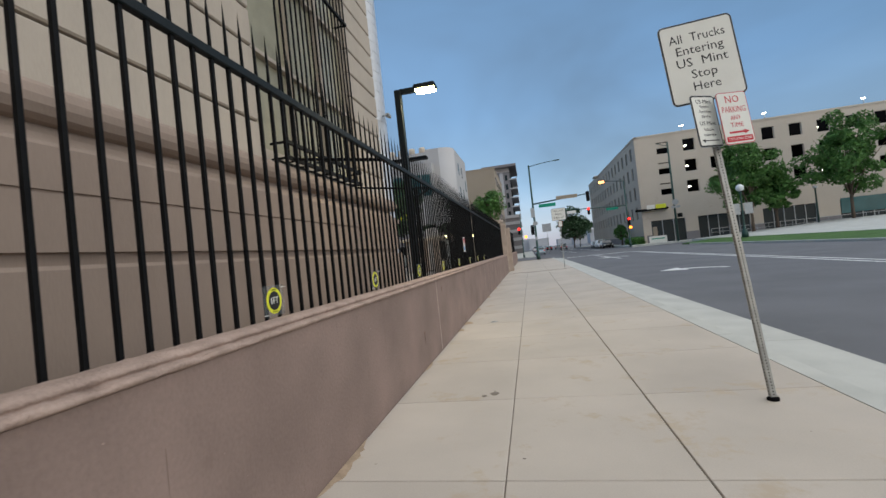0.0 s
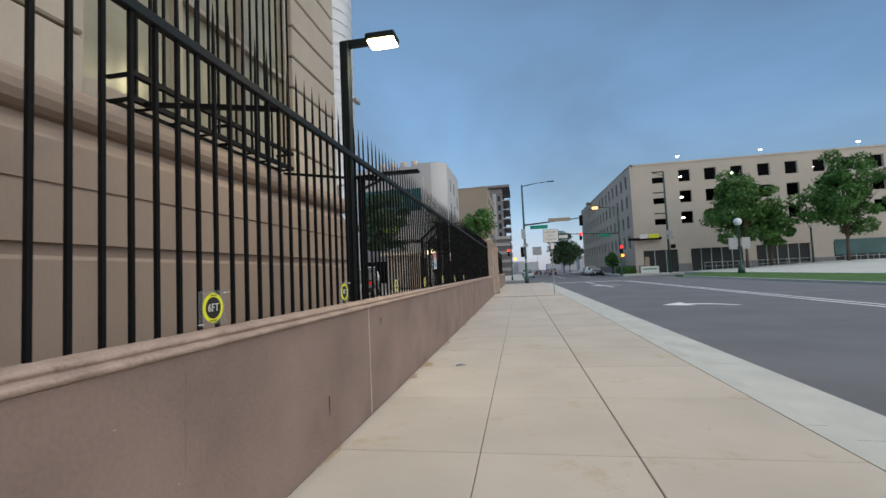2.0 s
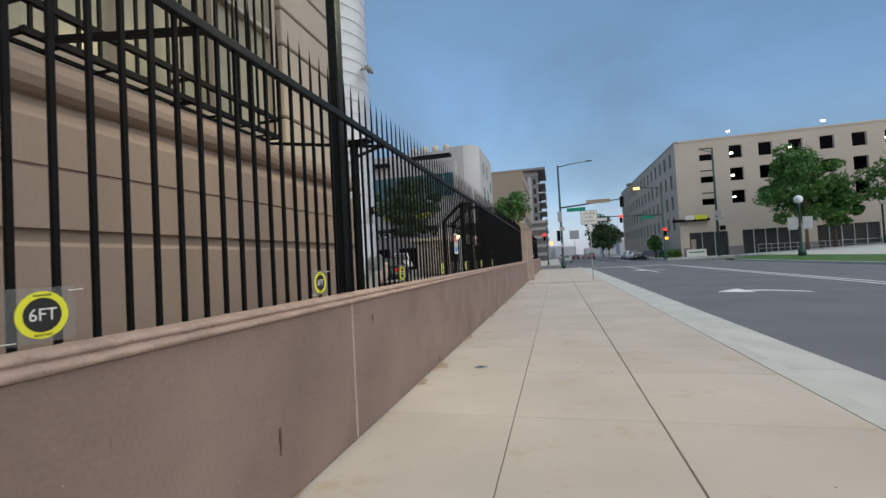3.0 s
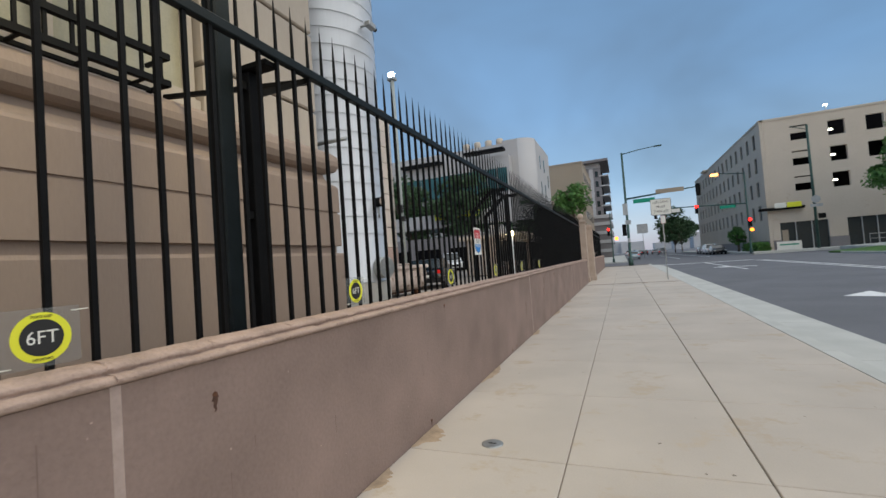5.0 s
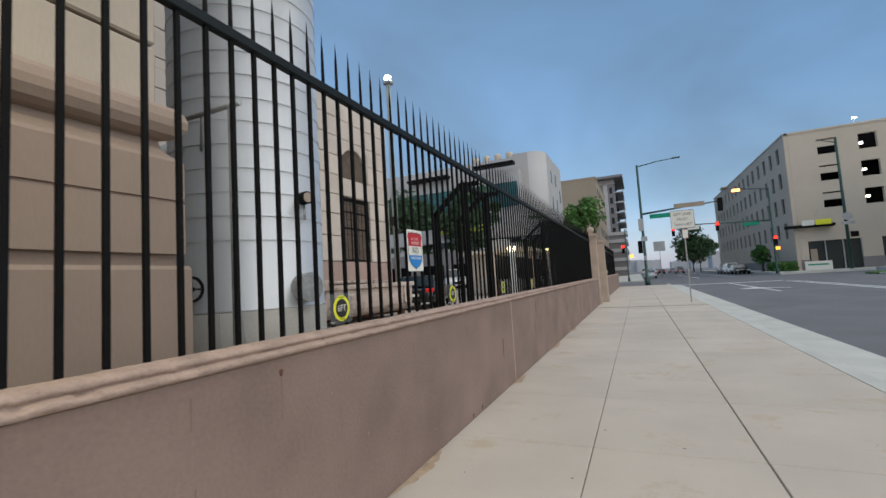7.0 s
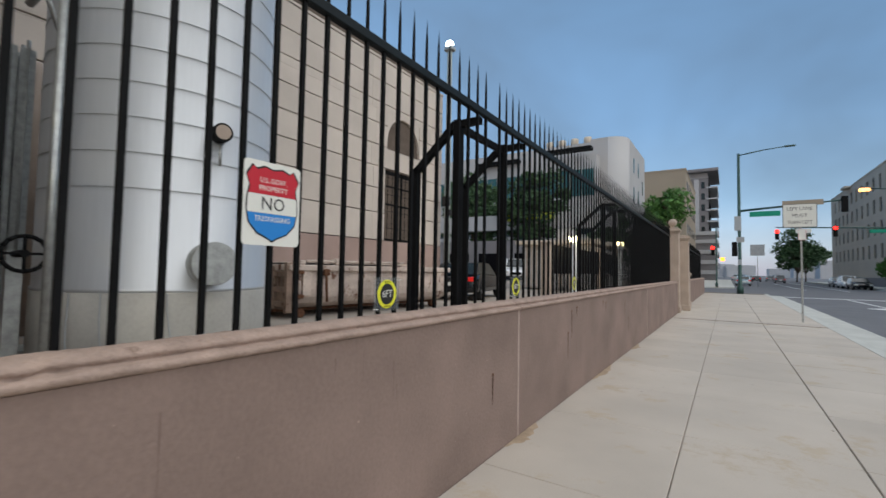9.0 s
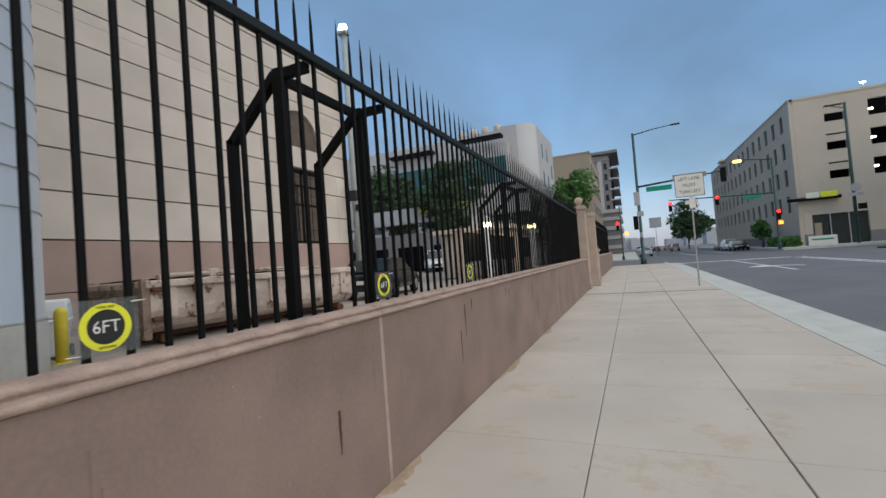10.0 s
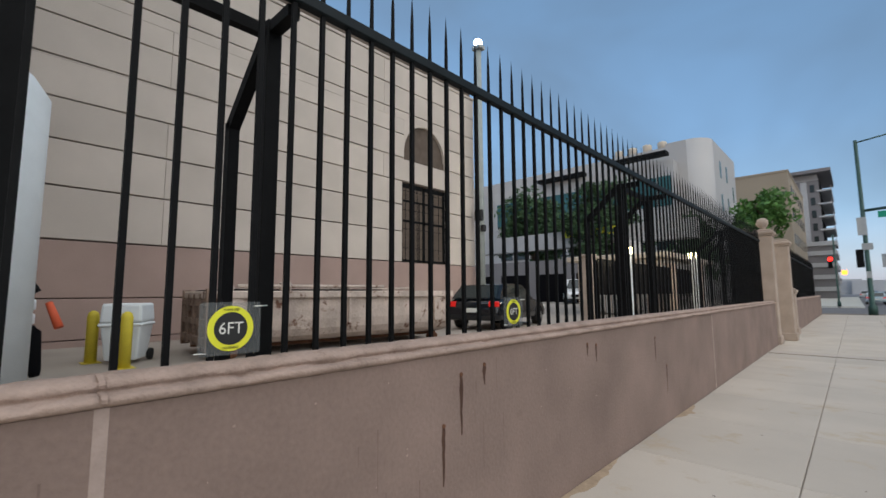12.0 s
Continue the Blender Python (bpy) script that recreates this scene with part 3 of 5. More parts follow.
part("gauge_pipe", one(tube, (1.03, -0.02, 2.35), (1.03, -0.02, 2.56), 0.015), "galv", tank)

seat(tank, 0.3)
eye_cam = empty("security_camera", (-2.36, 12.25, 5.85), label="grey security camera on a short arm on the tank", category="camera")
part("arm", one(tube, (-0.06, 0, 0), (0.12, 0, 0), 0.02), "galv", eye_cam)
part("housing", one(box, 0.08, 0.20, -0.07, 0.16, -0.05, 0.05, 0.015), "sign_grey", eye_cam)
part("lens_hood", one(tube, (0.14, 0.16, 0.0), (0.14, 0.22, 0.0), 0.04), "black", eye_cam)
vap = empty("vaporizer", (-5.4, 11.35, 0), label="finned upright gas vaporizer", category="gas equipment")
bm = bmesh.new()
for k in range(3):
    for j in range(2):
        cx, cy = 0.2 * j, 0.16 * k
        tube(bm, (cx, cy, 0.4), (cx, cy, 4.0), 0.02, seg=6)
        box(bm, cx - 0.07, cx + 0.07, cy - 0.003, cy + 0.003, 0.45, 3.9)
        box(bm, cx - 0.003, cx + 0.003, cy - 0.07, cy + 0.07, 0.45, 3.9)
parts("fin", bm, "galv", vap)
part("skid", one(box, -0.15, 0.4, -0.15, 0.5, 0.0, 0.45), "galv", vap)
seat(vap, 0.3)
pipe = empty("pipe_bracket", (-2.3, 11.15, 0), label="grey steel pipe on a bracket beside the tank", category="pipe")
bm = bmesh.new()
tube(bm, (0.0, 0.05, 0.0), (0.0, 0.05, 3.5), 0.028)
tube(bm, (-0.8, 0.05, 3.5), (0.15, 0.05, 3.5), 0.03)
tube(bm, (-0.45, 0.05, 3.5), (-0.8, 0.3, 3.2), 0.02)
part("pipe", bm, "galv", pipe)
seat(pipe, 0.3)
valve = empty("valve_wheel", (-3.05, 11.25, 1.5), label="black valve hand wheel on the tank pipe", category="valve")
bm = bmesh.new()
for k in range(16):
    a, b = 2 * math.pi * k / 16, 2 * math.pi * (k + 1) / 16
    tube(bm, (0, 0.14 * math.cos(a), 0.14 * math.sin(a)), (0, 0.14 * math.cos(b), 0.14 * math.sin(b)), 0.018, seg=6)
for k in range(4):
    a = math.pi * k / 2
    tube(bm, (0, 0, 0), (0, 0.14 * math.cos(a), 0.14 * math.sin(a)), 0.012, seg=6)
tube(bm, (-0.3, 0, 0), (0.02, 0, 0), 0.03)
part("wheel", bm, "black", valve)
part("stand", one(box, -0.33, -0.25, -0.05, 0.05, -1.2, 0.03), "galv", valve)

# ---- block-faced building ----
fac = empty("block_building", (0, 0, 0), label="tan building faced in long stone blocks over a brown base", category="building")
FXX, FY1 = -11.0, 29.1
# core in a dark brown that paints the shade of the block grooves
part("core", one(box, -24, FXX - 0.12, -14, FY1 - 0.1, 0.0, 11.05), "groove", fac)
WY0, WY1 = 24.63, 27.17
zs = [2.66, 3.85, 4.90]
while zs[-1] < 10.4:
    zs.append(zs[-1] + 0.945)
HOLES = [(WY0, WY1, 2.68, 5.80), (WY0 + 0.1, WY1 - 0.05, 6.73, 8.35)]
levels = []
for a, b in zip(zs, zs[1:]):
    cut = sorted({a, b} | {z for h in HOLES for z in h[2:] if a + 0.05 < z < b - 0.05})
    for c, d in zip(cut, cut[1:]):
        levels.append((c + (0.018 if c == a else 0.0), d - (0.018 if d == b else 0.0)))
for a, b in levels:
    runs = [(-13.9, FY1)]
    for h0, h1, hz0, hz1 in HOLES:
        if hz0 < b - 0.02 and hz1 > a + 0.02:
            runs = [(-13.9, h0), (h1, FY1)]
    for y0, y1 in runs:
        if y1 - y0 > 10:
            cuts = [y0, y0 + 12.3, y0 + 24.5, y0 + 37.6, y1] if y1 > 28 else [y0, y0 + 18, y0 + 30.5, y1 - 0.75, y1]
        else:
            cuts = [y0, y0 + 1.0, y1]
        for c0, c1 in zip(cuts, cuts[1:]):
            part("block", one(box, FXX - 0.14, FXX, c0 + 0.003, c1 - 0.003, a, b, 0.010), "facade", fac)
part("parapet", one(box, -24, FXX + 0.03, -13.9, FY1 + 0.03, zs[-1] + 0.004, zs[-1] + 0.12, 0.02), "facade", fac)
for a, b in ((0, 0.45), (0.45, 1.37), (1.37, 2.65)):
    part("base_course", one(box, FXX - 0.14, FXX + 0.02, -13.9, FY1, a + 0.01, b - 0.012, 0.012), "facade_low", fac)
win = empty("window_1", label="tall dark-framed window with lit blinds behind the glass", kind="structure")
bm = bmesh.new()
box(bm, FXX - 0.30, FXX - 0.25, WY0, WY1, 2.68, 5.80)
part("pane", bm, "glass", win)
ym = (WY0 + WY1) / 2
for y0, y1, z0, z1, mt in ((WY0 + 0.12, ym - 0.10, 4.35, 4.95, "blind"), (WY0 + 0.25, ym - 0.10, 2.8, 4.25, "blind_dim"), (ym + 0.08, ym + 0.62, 4.4, 4.95, "blind_dim"), (ym + 0.1, ym + 0.5, 2.8, 4.25, "blind_low")):
    part("blind", one(box, FXX - 0.246, FXX - 0.238, y0, y1, z0, z1), mt, win, "blind behind the glass")
for y0, y1 in ((WY0 + 0.15, WY0 + 0.4), (WY0 + 0.62, WY0 + 0.95)):
    part("sill_box", one(box, FXX - 0.236, FXX - 0.21, y0, y1, 2.8, 3.3), "black_shade", win)
bm = bmesh.new()
for b in ((WY0, WY0 + 0.09, 2.68, 5.80), (WY1 - 0.16, WY1, 2.68, 5.80), (WY0, WY1, 5.62, 5.80), (WY0, WY1, 2.68, 2.77), (WY0, WY1, 5.06, 5.14), (WY0, WY1, 4.25, 4.34), (ym - 0.07, ym + 0.07, 2.68, 5.80), (ym - 0.28, ym - 0.24, 2.68, 5.1)):
    box(bm, FXX - 0.232, FXX - 0.10, *b)
part("window_frame", bm, "black", win)
first = None
for k in range(8):
    y = WY0 + 0.18 + 0.31 * k
    if first is None:
        first = part("window_bar", one(box, -0.009, 0.009, -0.009, 0.009, 2.72, 5.78), "black", win, at=(FXX + 0.0, y, 0))
    else:
        again(first, win, (FXX + 0.0, y, 0))
for z in (3.2, 3.95, 4.7, 5.45):
    part("cross_bar", one(box, FXX + 0.010, FXX + 0.022, WY0 + 0.02, WY1 - 0.02, z, z + 0.02), "black", win)
arch = empty("window_2", label="arched window closed with a grey panel", kind="structure")
yc, rad = (WY0 + WY1) / 2, (WY1 - WY0) / 2 - 0.1
bm = bmesh.new()
pts = [(yc + rad * math.cos(math.pi * k / 20), 7.05 + 1.27 * math.sin(math.pi * k / 20)) for k in range(21)] + [(yc - rad, 6.73), (yc + rad, 6.73)]
bm.faces.new([bm.verts.new((FXX - 0.2, y, z)) for y, z in pts])
part("pane", bm, "arch_panel", arch)
bm = bmesh.new()
# spandrels that round the head of the opening
for s in (1, -1):
    for k in range(10):
        a0, a1 = math.pi / 2 * k / 10, math.pi / 2 * (k + 1) / 10
        y0, z0 = yc + s * rad * math.cos(a0), 7.05 + 1.27 * math.sin(a0)
        y1, z1 = yc + s * rad * math.cos(a1), 7.05 + 1.27 * math.sin(a1)
        q = [(y0, z0), (y1, z1), (y1, 8.36), (y0, 8.36)]
        f = [bm.verts.new((FXX - 0.12, y, z)) for y, z in q]
        r = [bm.verts.new((FXX - 0.006, y, z)) for y, z in q]
        bm.faces.new(f), bm.faces.new(r[::-1])
        for j in range(4):
            bm.faces.new((f[j], f[(j + 1) % 4], r[(j + 1) % 4], r[j]))
part("arch_stones", bm, "facade", arch)

# ---- parking garage ----
gar = empty("parking_garage", label="tan concrete parking garage with rows of square openings, lit inside", category="building")
GY, GX, GH = 73.8, 19.4, 16.85
cols = [27.3 + 3.67 * k for k in range(20)]
rowz = [14.85, 11.62, 8.38]
SILL = 4.4
ENDX = 104.0
# solid near-black box: the shade inside the decks, put into its colour
part("interior", one(box, GX + 0.5, ENDX - 0.1, GY + 3.5, GY + 54, 0.1, GH - 0.2), "black_shade", gar)
bm = bmesh.new()
for zz in rowz:
    box(bm, GX + 0.4, ENDX, GY + 0.3, GY + 3.6, zz - 1.65, zz - 1.35)
parts("deck", bm, "garage", gar)
zcuts = [SILL] + sum([[zz - 0.92, zz + 0.92] for zz in rowz[::-1]], []) + [GH]
bm = bmesh.new()
for a, b in ((zcuts[k], zcuts[k + 1]) for k in range(0, len(zcuts), 2)):
    box(bm, GX + 0.42, ENDX, GY, GY + 0.4, a, b)
for a, b in ((zcuts[k], zcuts[k + 1]) for k in range(1, len(zcuts) - 1, 2)):
    xs = [GX + 0.42, 22.6, 24.4] + sum([[c - 0.85, c + 0.85] for c in cols], []) + [ENDX]
    for k in range(0, len(xs) - 1, 2):
        box(bm, xs[k], xs[k + 1], GY, GY + 0.4, a, b)
part("front_wall", bm, "garage", gar)
bm = bmesh.new()
for zz in rowz:
    box(bm, 22.6, 24.4, GY + 0.02, GY + 0.3, zz - 0.0, zz + 0.75)
    box(bm, 22.6, 24.4, GY - 0.1, GY + 0.3, zz + 0.9, zz + 0.98)
parts("louvre", bm, "garage", gar)
part("parapet", one(box, GX + 0.1, ENDX, GY - 0.08, GY + 0.4, GH, GH + 0.25), "garage", gar)
bm = bmesh.new()
xs = [GX + 0.42, 20.6, 25.6, 27.4, 34.6, 36.4, 43.5, 46.5, 55, 57, 66, 68, 80, ENDX]
for k in range(0, len(xs), 2):
    box(bm, xs[k], xs[k + 1], GY, GY + 0.4, 0.1, SILL)
box(bm, GX + 0.42, ENDX, GY + 0.01, GY + 0.39, 3.55, SILL)
part("street_wall", bm, "garage", gar)
bm = bmesh.new()
for k in range(0, len(xs), 2):
    box(bm, xs[k] - 0.05, xs[k + 1] + 0.05, GY - 0.06, GY + 0.02, 0.1, 1.35)
parts("stone_base", bm, "tower", gar, "dark stone base")
bm = bmesh.new()
for k in range(1, len(xs) - 1, 2):
    box(bm, xs[k], xs[k + 1], GY + 0.2, GY + 0.25, 0.1, 3.7)
parts("shop_glass", bm, "shop_glass", gar, "dark shop windows")
bm = bmesh.new()
for k in range(1, len(xs) - 1, 2):
    n = max(2, int((xs[k + 1] - xs[k]) / 1.4))
    for j in range(n + 1):
        x = lerp(xs[k], xs[k + 1], j / n)
        box(bm, x - 0.05, x + 0.05, GY + 0.1, GY + 0.2, 0.1, 3.7)
parts("shop_frame", bm, "sign_grey", gar)
part("teal_glazing", one(box, 46.6, 54.8, GY - 0.03, GY + 0.05, 1.6, 3.8), "glass_teal", gar, "teal glass shop front")
bm = bmesh.new()
for row in rowz:
    for k, c in enumerate(cols):
        if k in (0, 2, 5, 9) or (k == 1 and row < 9):
            tube(bm, (c - 0.2, GY + 1.6, row + 0.1), (c + 0.15, GY + 1.6, row + 0.1), 0.11, seg=8)
            tube(bm, (c - 0.3, GY + 2.6, row + 0.05), (c - 0.05, GY + 2.6, row + 0.05), 0.08, seg=8)
parts("deck_lamp", bm, "lamp_cool", gar, "white lamps inside the decks")
# side along the street
zc = sum([[zz - 1.0, zz + 1.0] for zz in (5.15, 8.38, 11.62, 14.85)], [])
ys = [GY]
c = GY + 3.0
wins = []
while c < GY + 53:
    wins.append(c)
    c += 3.35
bm = bmesh.new()
lv = [0.1] + zc + [GH]
for k in range(0, len(lv), 2):
    box(bm, GX, GX + 0.4, GY, GY + 54, lv[k], lv[k + 1])
for k in range(1, len(lv) - 1, 2):
    yy = [GY] + sum([[w - 0.62, w + 0.62] for w in wins], []) + [GY + 54]
    for j in range(0, len(yy), 2):
        box(bm, GX, GX + 0.4, yy[j], yy[j + 1], lv[k], lv[k + 1])
part("side_wall", bm, "garage", gar)
bm = bmesh.new()
for w in wins:
    for zz in (5.15, 8.38, 11.62, 14.85):
        box(bm, GX + 0.17, GX + 0.22, w - 0.62, w + 0.62, zz - 1, zz + 1)
parts("side_glass", bm, "shop_glass", gar)
part("side_base", one(box, GX - 0.06, GX + 0.02, GY, GY + 54, 0.1, 1.35), "tower", gar, "dark stone base")
part("side_parapet", one(box, GX - 0.08, GX + 0.4, GY - 0.08, GY + 54, GH, GH + 0.25), "garage", gar)
part("cornice_lip", one(box, GX - 1.0, GX + 0.2, GY + 36, GY + 39, GH - 0.2, GH + 0.1), "garage", gar)
for x in (28.6, 41.1, 55):
    rl = empty("roof_lamp", (x, GY + 6, GH + 0.2), label="white lamp on a pole on the garage roof", category="lamp", group="lamps on the garage roof")
    part("pole", one(tube, (0, 0, -0.6), (0, 0, 2.1), 0.06), "sign_grey", rl)
    part("lamp_head", one(box, -0.25, 0.25, -0.1, 0.1, 2.1, 2.22), "lamp_cool", rl)
fascia = empty("shop_fascia", (20.6, GY - 0.5, 5.2), label="dark curved fascia with a yellow and white sign panel", category="sign")
part("canopy", one(box, -2.2, 2.6, -0.3, 0.45, 0.0, 0.35, 0.08), "black", fascia)
part("sign_panel", one(box, -0.6, 0.6, -0.36, -0.3, 0.22, 0.85, 0.03), "sign_white", fascia, "white lettering panel")
part("sign_panel", one(box, 0.7, 2.2, -0.36, -0.3, 0.22, 0.85, 0.03), "yellow", fascia, "yellow lettering panel")
ban = empty("banner", (21.3, GY - 0.25, 0.1), label="white banner with a blurred line of green writing", category="banner")
part("banner_sheet", one(box, -1.3, 1.3, -0.02, 0.02, 0.0, 1.05), "sign_white", ban)
part("banner_line", one(box, -1.0, 1.0, -0.026, -0.022, 0.55, 0.72), "sign_green", ban)
part("shop_door", one(box, 20.75, 21.4, GY - 0.02, GY + 0.12, 0.1, 2.6), "beige_bldg", gar, "beige shop door")

# ---- distant buildings on the fence side ----
wb = empty("white_office", label="pale grey office building with teal glazing and roof tanks", category="building")
part("main_block", one(box, -44, -11.3, 68, 82.5, 0, 18.5), "white_bldg", wb)
bm = bmesh.new()
lathe(bm, [(2.2, 0), (2.2, 18.9)], 40, (-11.2, 70.2, 0))
box(bm, -13.4, -11.2, 67.99, 82.5, 0, 18.9)
box(bm, -11.25, -9.0, 70.2, 82.5, 0, 18.9)
part("corner_block", bm, "white_bldg", wb)
part("lower_block", one(box, -37, -12.2, 66.2, 68.1, 0, 16.4), "white_bldg", wb)
bm = bmesh.new()
n = 16
for k in range(n):
    x0, x1 = lerp(-36.6, -12.5, k / n), lerp(-36.6, -12.5, (k + 1) / n)
    for z0, z1 in ((11.2, 14.6),):
        box(bm, x0 + 0.06, x1 - 0.06, 66.08, 66.22, z0, z1)
parts("window_band", bm, "glass_teal", wb, "teal window band")
bm = bmesh.new()
for k in range(9):
    box(bm, -36 + 2.7 * k, -34 + 2.7 * k, 66.05, 66.22, 6.2, 8.2)
parts("dark_window", bm, "glass", wb)
bm = bmesh.new()
box(bm, -29, -22.4, 65.0, 66.3, 16.4, 16.8)
box(bm, -18.5, -12.6, 65.0, 66.3, 16.9, 17.3)
parts("sunshade", bm, "black", wb, "dark roof overhang")
for k in range(4):
    part("roof_tank", one(lathe, [(0.52, 0), (0.52, 1.1), (0.4, 1.2), (0.05, 1.25)], 16, (-19.4 + 1.75 * k, 69.5, 18.5)), "garage", wb)
bm = bmesh.new()
for yy, zz in ((73, 15.0), (73, 11.0), (76.5, 15.0), (76.5, 11.0), (80, 13.0)):
    box(bm, -9.02, -8.97, yy, yy + 0.7, zz, zz + 2.0)
parts("slit_window", bm, "glass_teal", wb)

bb = empty("beige_building", label="beige brick building further down the street", category="building")
part("mass", one(box, -24, -4.7, 100, 128, 0, 20.4), "beige_bldg", bb)
part("parapet", one(box, -24.1, -4.6, 99.9, 128.1, 20.4, 20.7), "beige_bldg", bb)
bm = bmesh.new()
for yy in range(103, 127, 4):
    for zz in (5, 9, 13, 17):
        box(bm, -4.72, -4.66, yy, yy + 1.6, zz, zz + 1.8)
parts("side_window", bm, "glass", bb)

tw = empty("apartment_tower", label="dark grey apartment tower with stacked balconies and a flat roof slab", category="building")
part("shaft", one(box, -14, -2.4, 140, 160, 0, 26.2), "tower", tw)
part("roof_slab", one(box, -11, -0.2, 138.5, 160, 27.7, 28.4), "tower", tw, "projecting roof slab")
part("penthouse", one(box, -10, -2.6, 141, 159, 26.2, 27.7), "tower_light", tw)
part("window_strip", one(box, -5.6, -4.5, 139.85, 140.0, 4.0, 26.0), "tower_light", tw, "pale full-height strip")
for f in range(8):
    z = 3.2 + 2.9 * f
    part("balcony", one(box, -2.8, -0.4, 139.6, 158, z, z + 0.35), "tower_light", tw, "pale balcony slab")
    part("balcony_rail", one(box, -0.5, -0.42, 139.6, 158, z + 0.35, z + 1.25), "tower", tw)
    # near-black sheet painting the shade at the back of the balcony
    part("balcony_recess", one(box, -2.4, -2.3, 140.2, 157.5, z + 0.36, z + 2.85), "black_shade", tw)
    for k in range(3):
        part("window", one(box, (-9.4, -7.6, -4.0)[k], (-8.6, -6.8, -3.2)[k], 139.9, 140.02, z, z + 1.7), "glass", tw)
for z in (1.5, 4.0, 6.5, 9.0, 11.0):
    part("podium_band", one(box, -9, -0.4, 134, 139, z, z + 0.9), "tower_light", tw)
part("podium", one(box, -9, -0.6, 134.3, 139, 0, 11.6), "tower", tw)

far = empty("far_blocks", label="low hazy buildings at the end of the street", kind="stuff", category="building")
rng = random.Random(3)
bm = bmesh.new()
for k in range(26):
    x = -70 + 12 * k + rng.uniform(-3, 3)
    if 2 < x < 17:
        continue
    y = rng.uniform(330, 480)
    box(bm, x, x + rng.uniform(8, 16), y, y + 20, -0.2, rng.uniform(4, 11))
part("block_row", bm, "tower_light", far)

# ---- poles and signals ----


def signal_head(parent, x, y, z, lit, face=-1, mat="red_on"):
    h = empty("signal_head", (x, y, z))
    h.parent = parent
    h.location = Vector((x, y, z)) - parent.location
    part("housing", one(box, -0.18, 0.18, -0.12, 0.12, -0.55, 0.55, 0.03), "black", h)
    if lit:
        bm = bmesh.new()
        tube(bm, (0, face * 0.125, 0.33), (0, face * 0.15, 0.33), 0.19, seg=16)
        part("red_lens", bm, mat, h, "lit red lens")
        for z0 in (0.33, 0, -0.33):
            bm = bmesh.new()
            for k in range(8):
                a, b = math.pi * k / 8, math.pi * (k + 1) / 8
                bar(bm, (0.17 * math.cos(a), face * 0.12, z0 + 0.17 * math.sin(a)), (0.17 * math.cos(b), face * 0.12, z0 + 0.17 * math.sin(b)), 0.02, 0.02)
            part("visor", bm, "black", h)
    return h


mp = empty("mast_pole", (2.32, 50.3, 0), label="dark green street light and signal mast with a street name sign", category="street pole")
bm = bmesh.new()
lathe(bm, [(0.22, 0), (0.22, 0.5), (0.13, 0.6), (0.09, 10.75)], 16)
part("pole", bm, "post_green", mp)
bm = bmesh.new()
tube(bm, (0, 0, 10.6), (1.5, 0, 10.82), 0.045), tube(bm, (1.5, 0, 10.82), (2.9, 0, 10.92), 0.035)
parts("light_arm", bm, "post_green", mp)
part("light_head", one(box, 2.8, 3.45, -0.12, 0.12, 10.87, 10.97, 0.02), "post_green", mp)
part("mast_arm", one(tube, (0, 0, 6.3), (6.1, 0, 6.75), 0.09, 0.05), "post_green", mp)
part("street_sign", one(box, 0.65, 2.5, -0.05, 0, 5.82, 6.2), "sign_green", mp, "green street name sign")
part("arm_sign", one(box, 2.6, 4.9, -0.16, -0.1, 6.48, 6.86), "beige_bldg", mp, "tan sign back")
signal_head(mp, 8.35, 50.3, 6.45, False)
signal_head(mp, 2.0, 50.3, 3.4, False)
bm = bmesh.new()
box(bm, -0.32, 0.12, -0.14, -0.10, 4.8, 5.9), box(bm, -0.2, 0.3, -0.14, -0.11, 3.9, 4.3), box(bm, -0.12, 0.12, -0.16, -0.11, 2.2, 2.6)
parts("small_sign", bm, "sign_grey", mp)

rp = empty("signal_mast", (16.4, 70.0, 0.0), label="dark signal mast at the garage corner with red lights", category="street pole")
part("pole", one(lathe, [(0.2, 0), (0.2, 0.5), (0.12, 0.6), (0.09, 10.1)], 14), "post_green", rp)
part("mast_arm", one(tube, (0, 0, 6.25), (-10.4, 0, 6.7), 0.09, 0.05), "post_green", rp)
bm = bmesh.new()
tube(bm, (0, 0, 10.0), (-2.8, 0, 10.35), 0.05)
parts("light_arm", bm, "post_green", rp)
part("light_head", one(box, -3.6, -2.8, -0.2, 0.2, 10.1, 10.4, 0.03), "orange_on", rp, "orange glowing street lamp")
part("street_sign", one(box, -2.9, -1.2, -0.05, 0, 5.85, 6.22), "sign_green", rp, "green street name sign")
part("route_sign", one(box, -8.7, -7.4, -0.05, 0, 6.0, 6.45), "sign_white", rp, "small white sign")
signal_head(rp, 10.9, 69.9, 6.1, True)
signal_head(rp, 6.1, 69.9, 5.9, True)
signal_head(rp, 16.5, 69.75, 3.85, True)
bm = bmesh.new()
box(bm, 0.0, 0.4, -0.42, -0.38, 2.75, 3.1)
part("walk_signal", bm, "amber_on", rp, "orange pedestrian signal")
lp_ = empty("signal_post", (0.45, 70, 0), label="dark signal post with a red light beyond the crossing", category="street pole")
part("pole", one(lathe, [(0.15, 0), (0.15, 0.4), (0.08, 0.5), (0.07, 6.9)], 12), "post_green", lp_)
signal_head(lp_, 0.1, 69.8, 4.2, True)
part("walk_signal", one(box, 0.4, 0.8, -0.42, -0.38, 3.0, 3.4), "amber_on", lp_)
up = empty("utility_pole", (23.1, 70.0, 0), label="tall dark wooden pole with a round sign beside the garage", category="street pole")
part("pole", one(tube, (0, 0, 0), (0, 0, 14.9), 0.17, 0.12), "post_green", up)
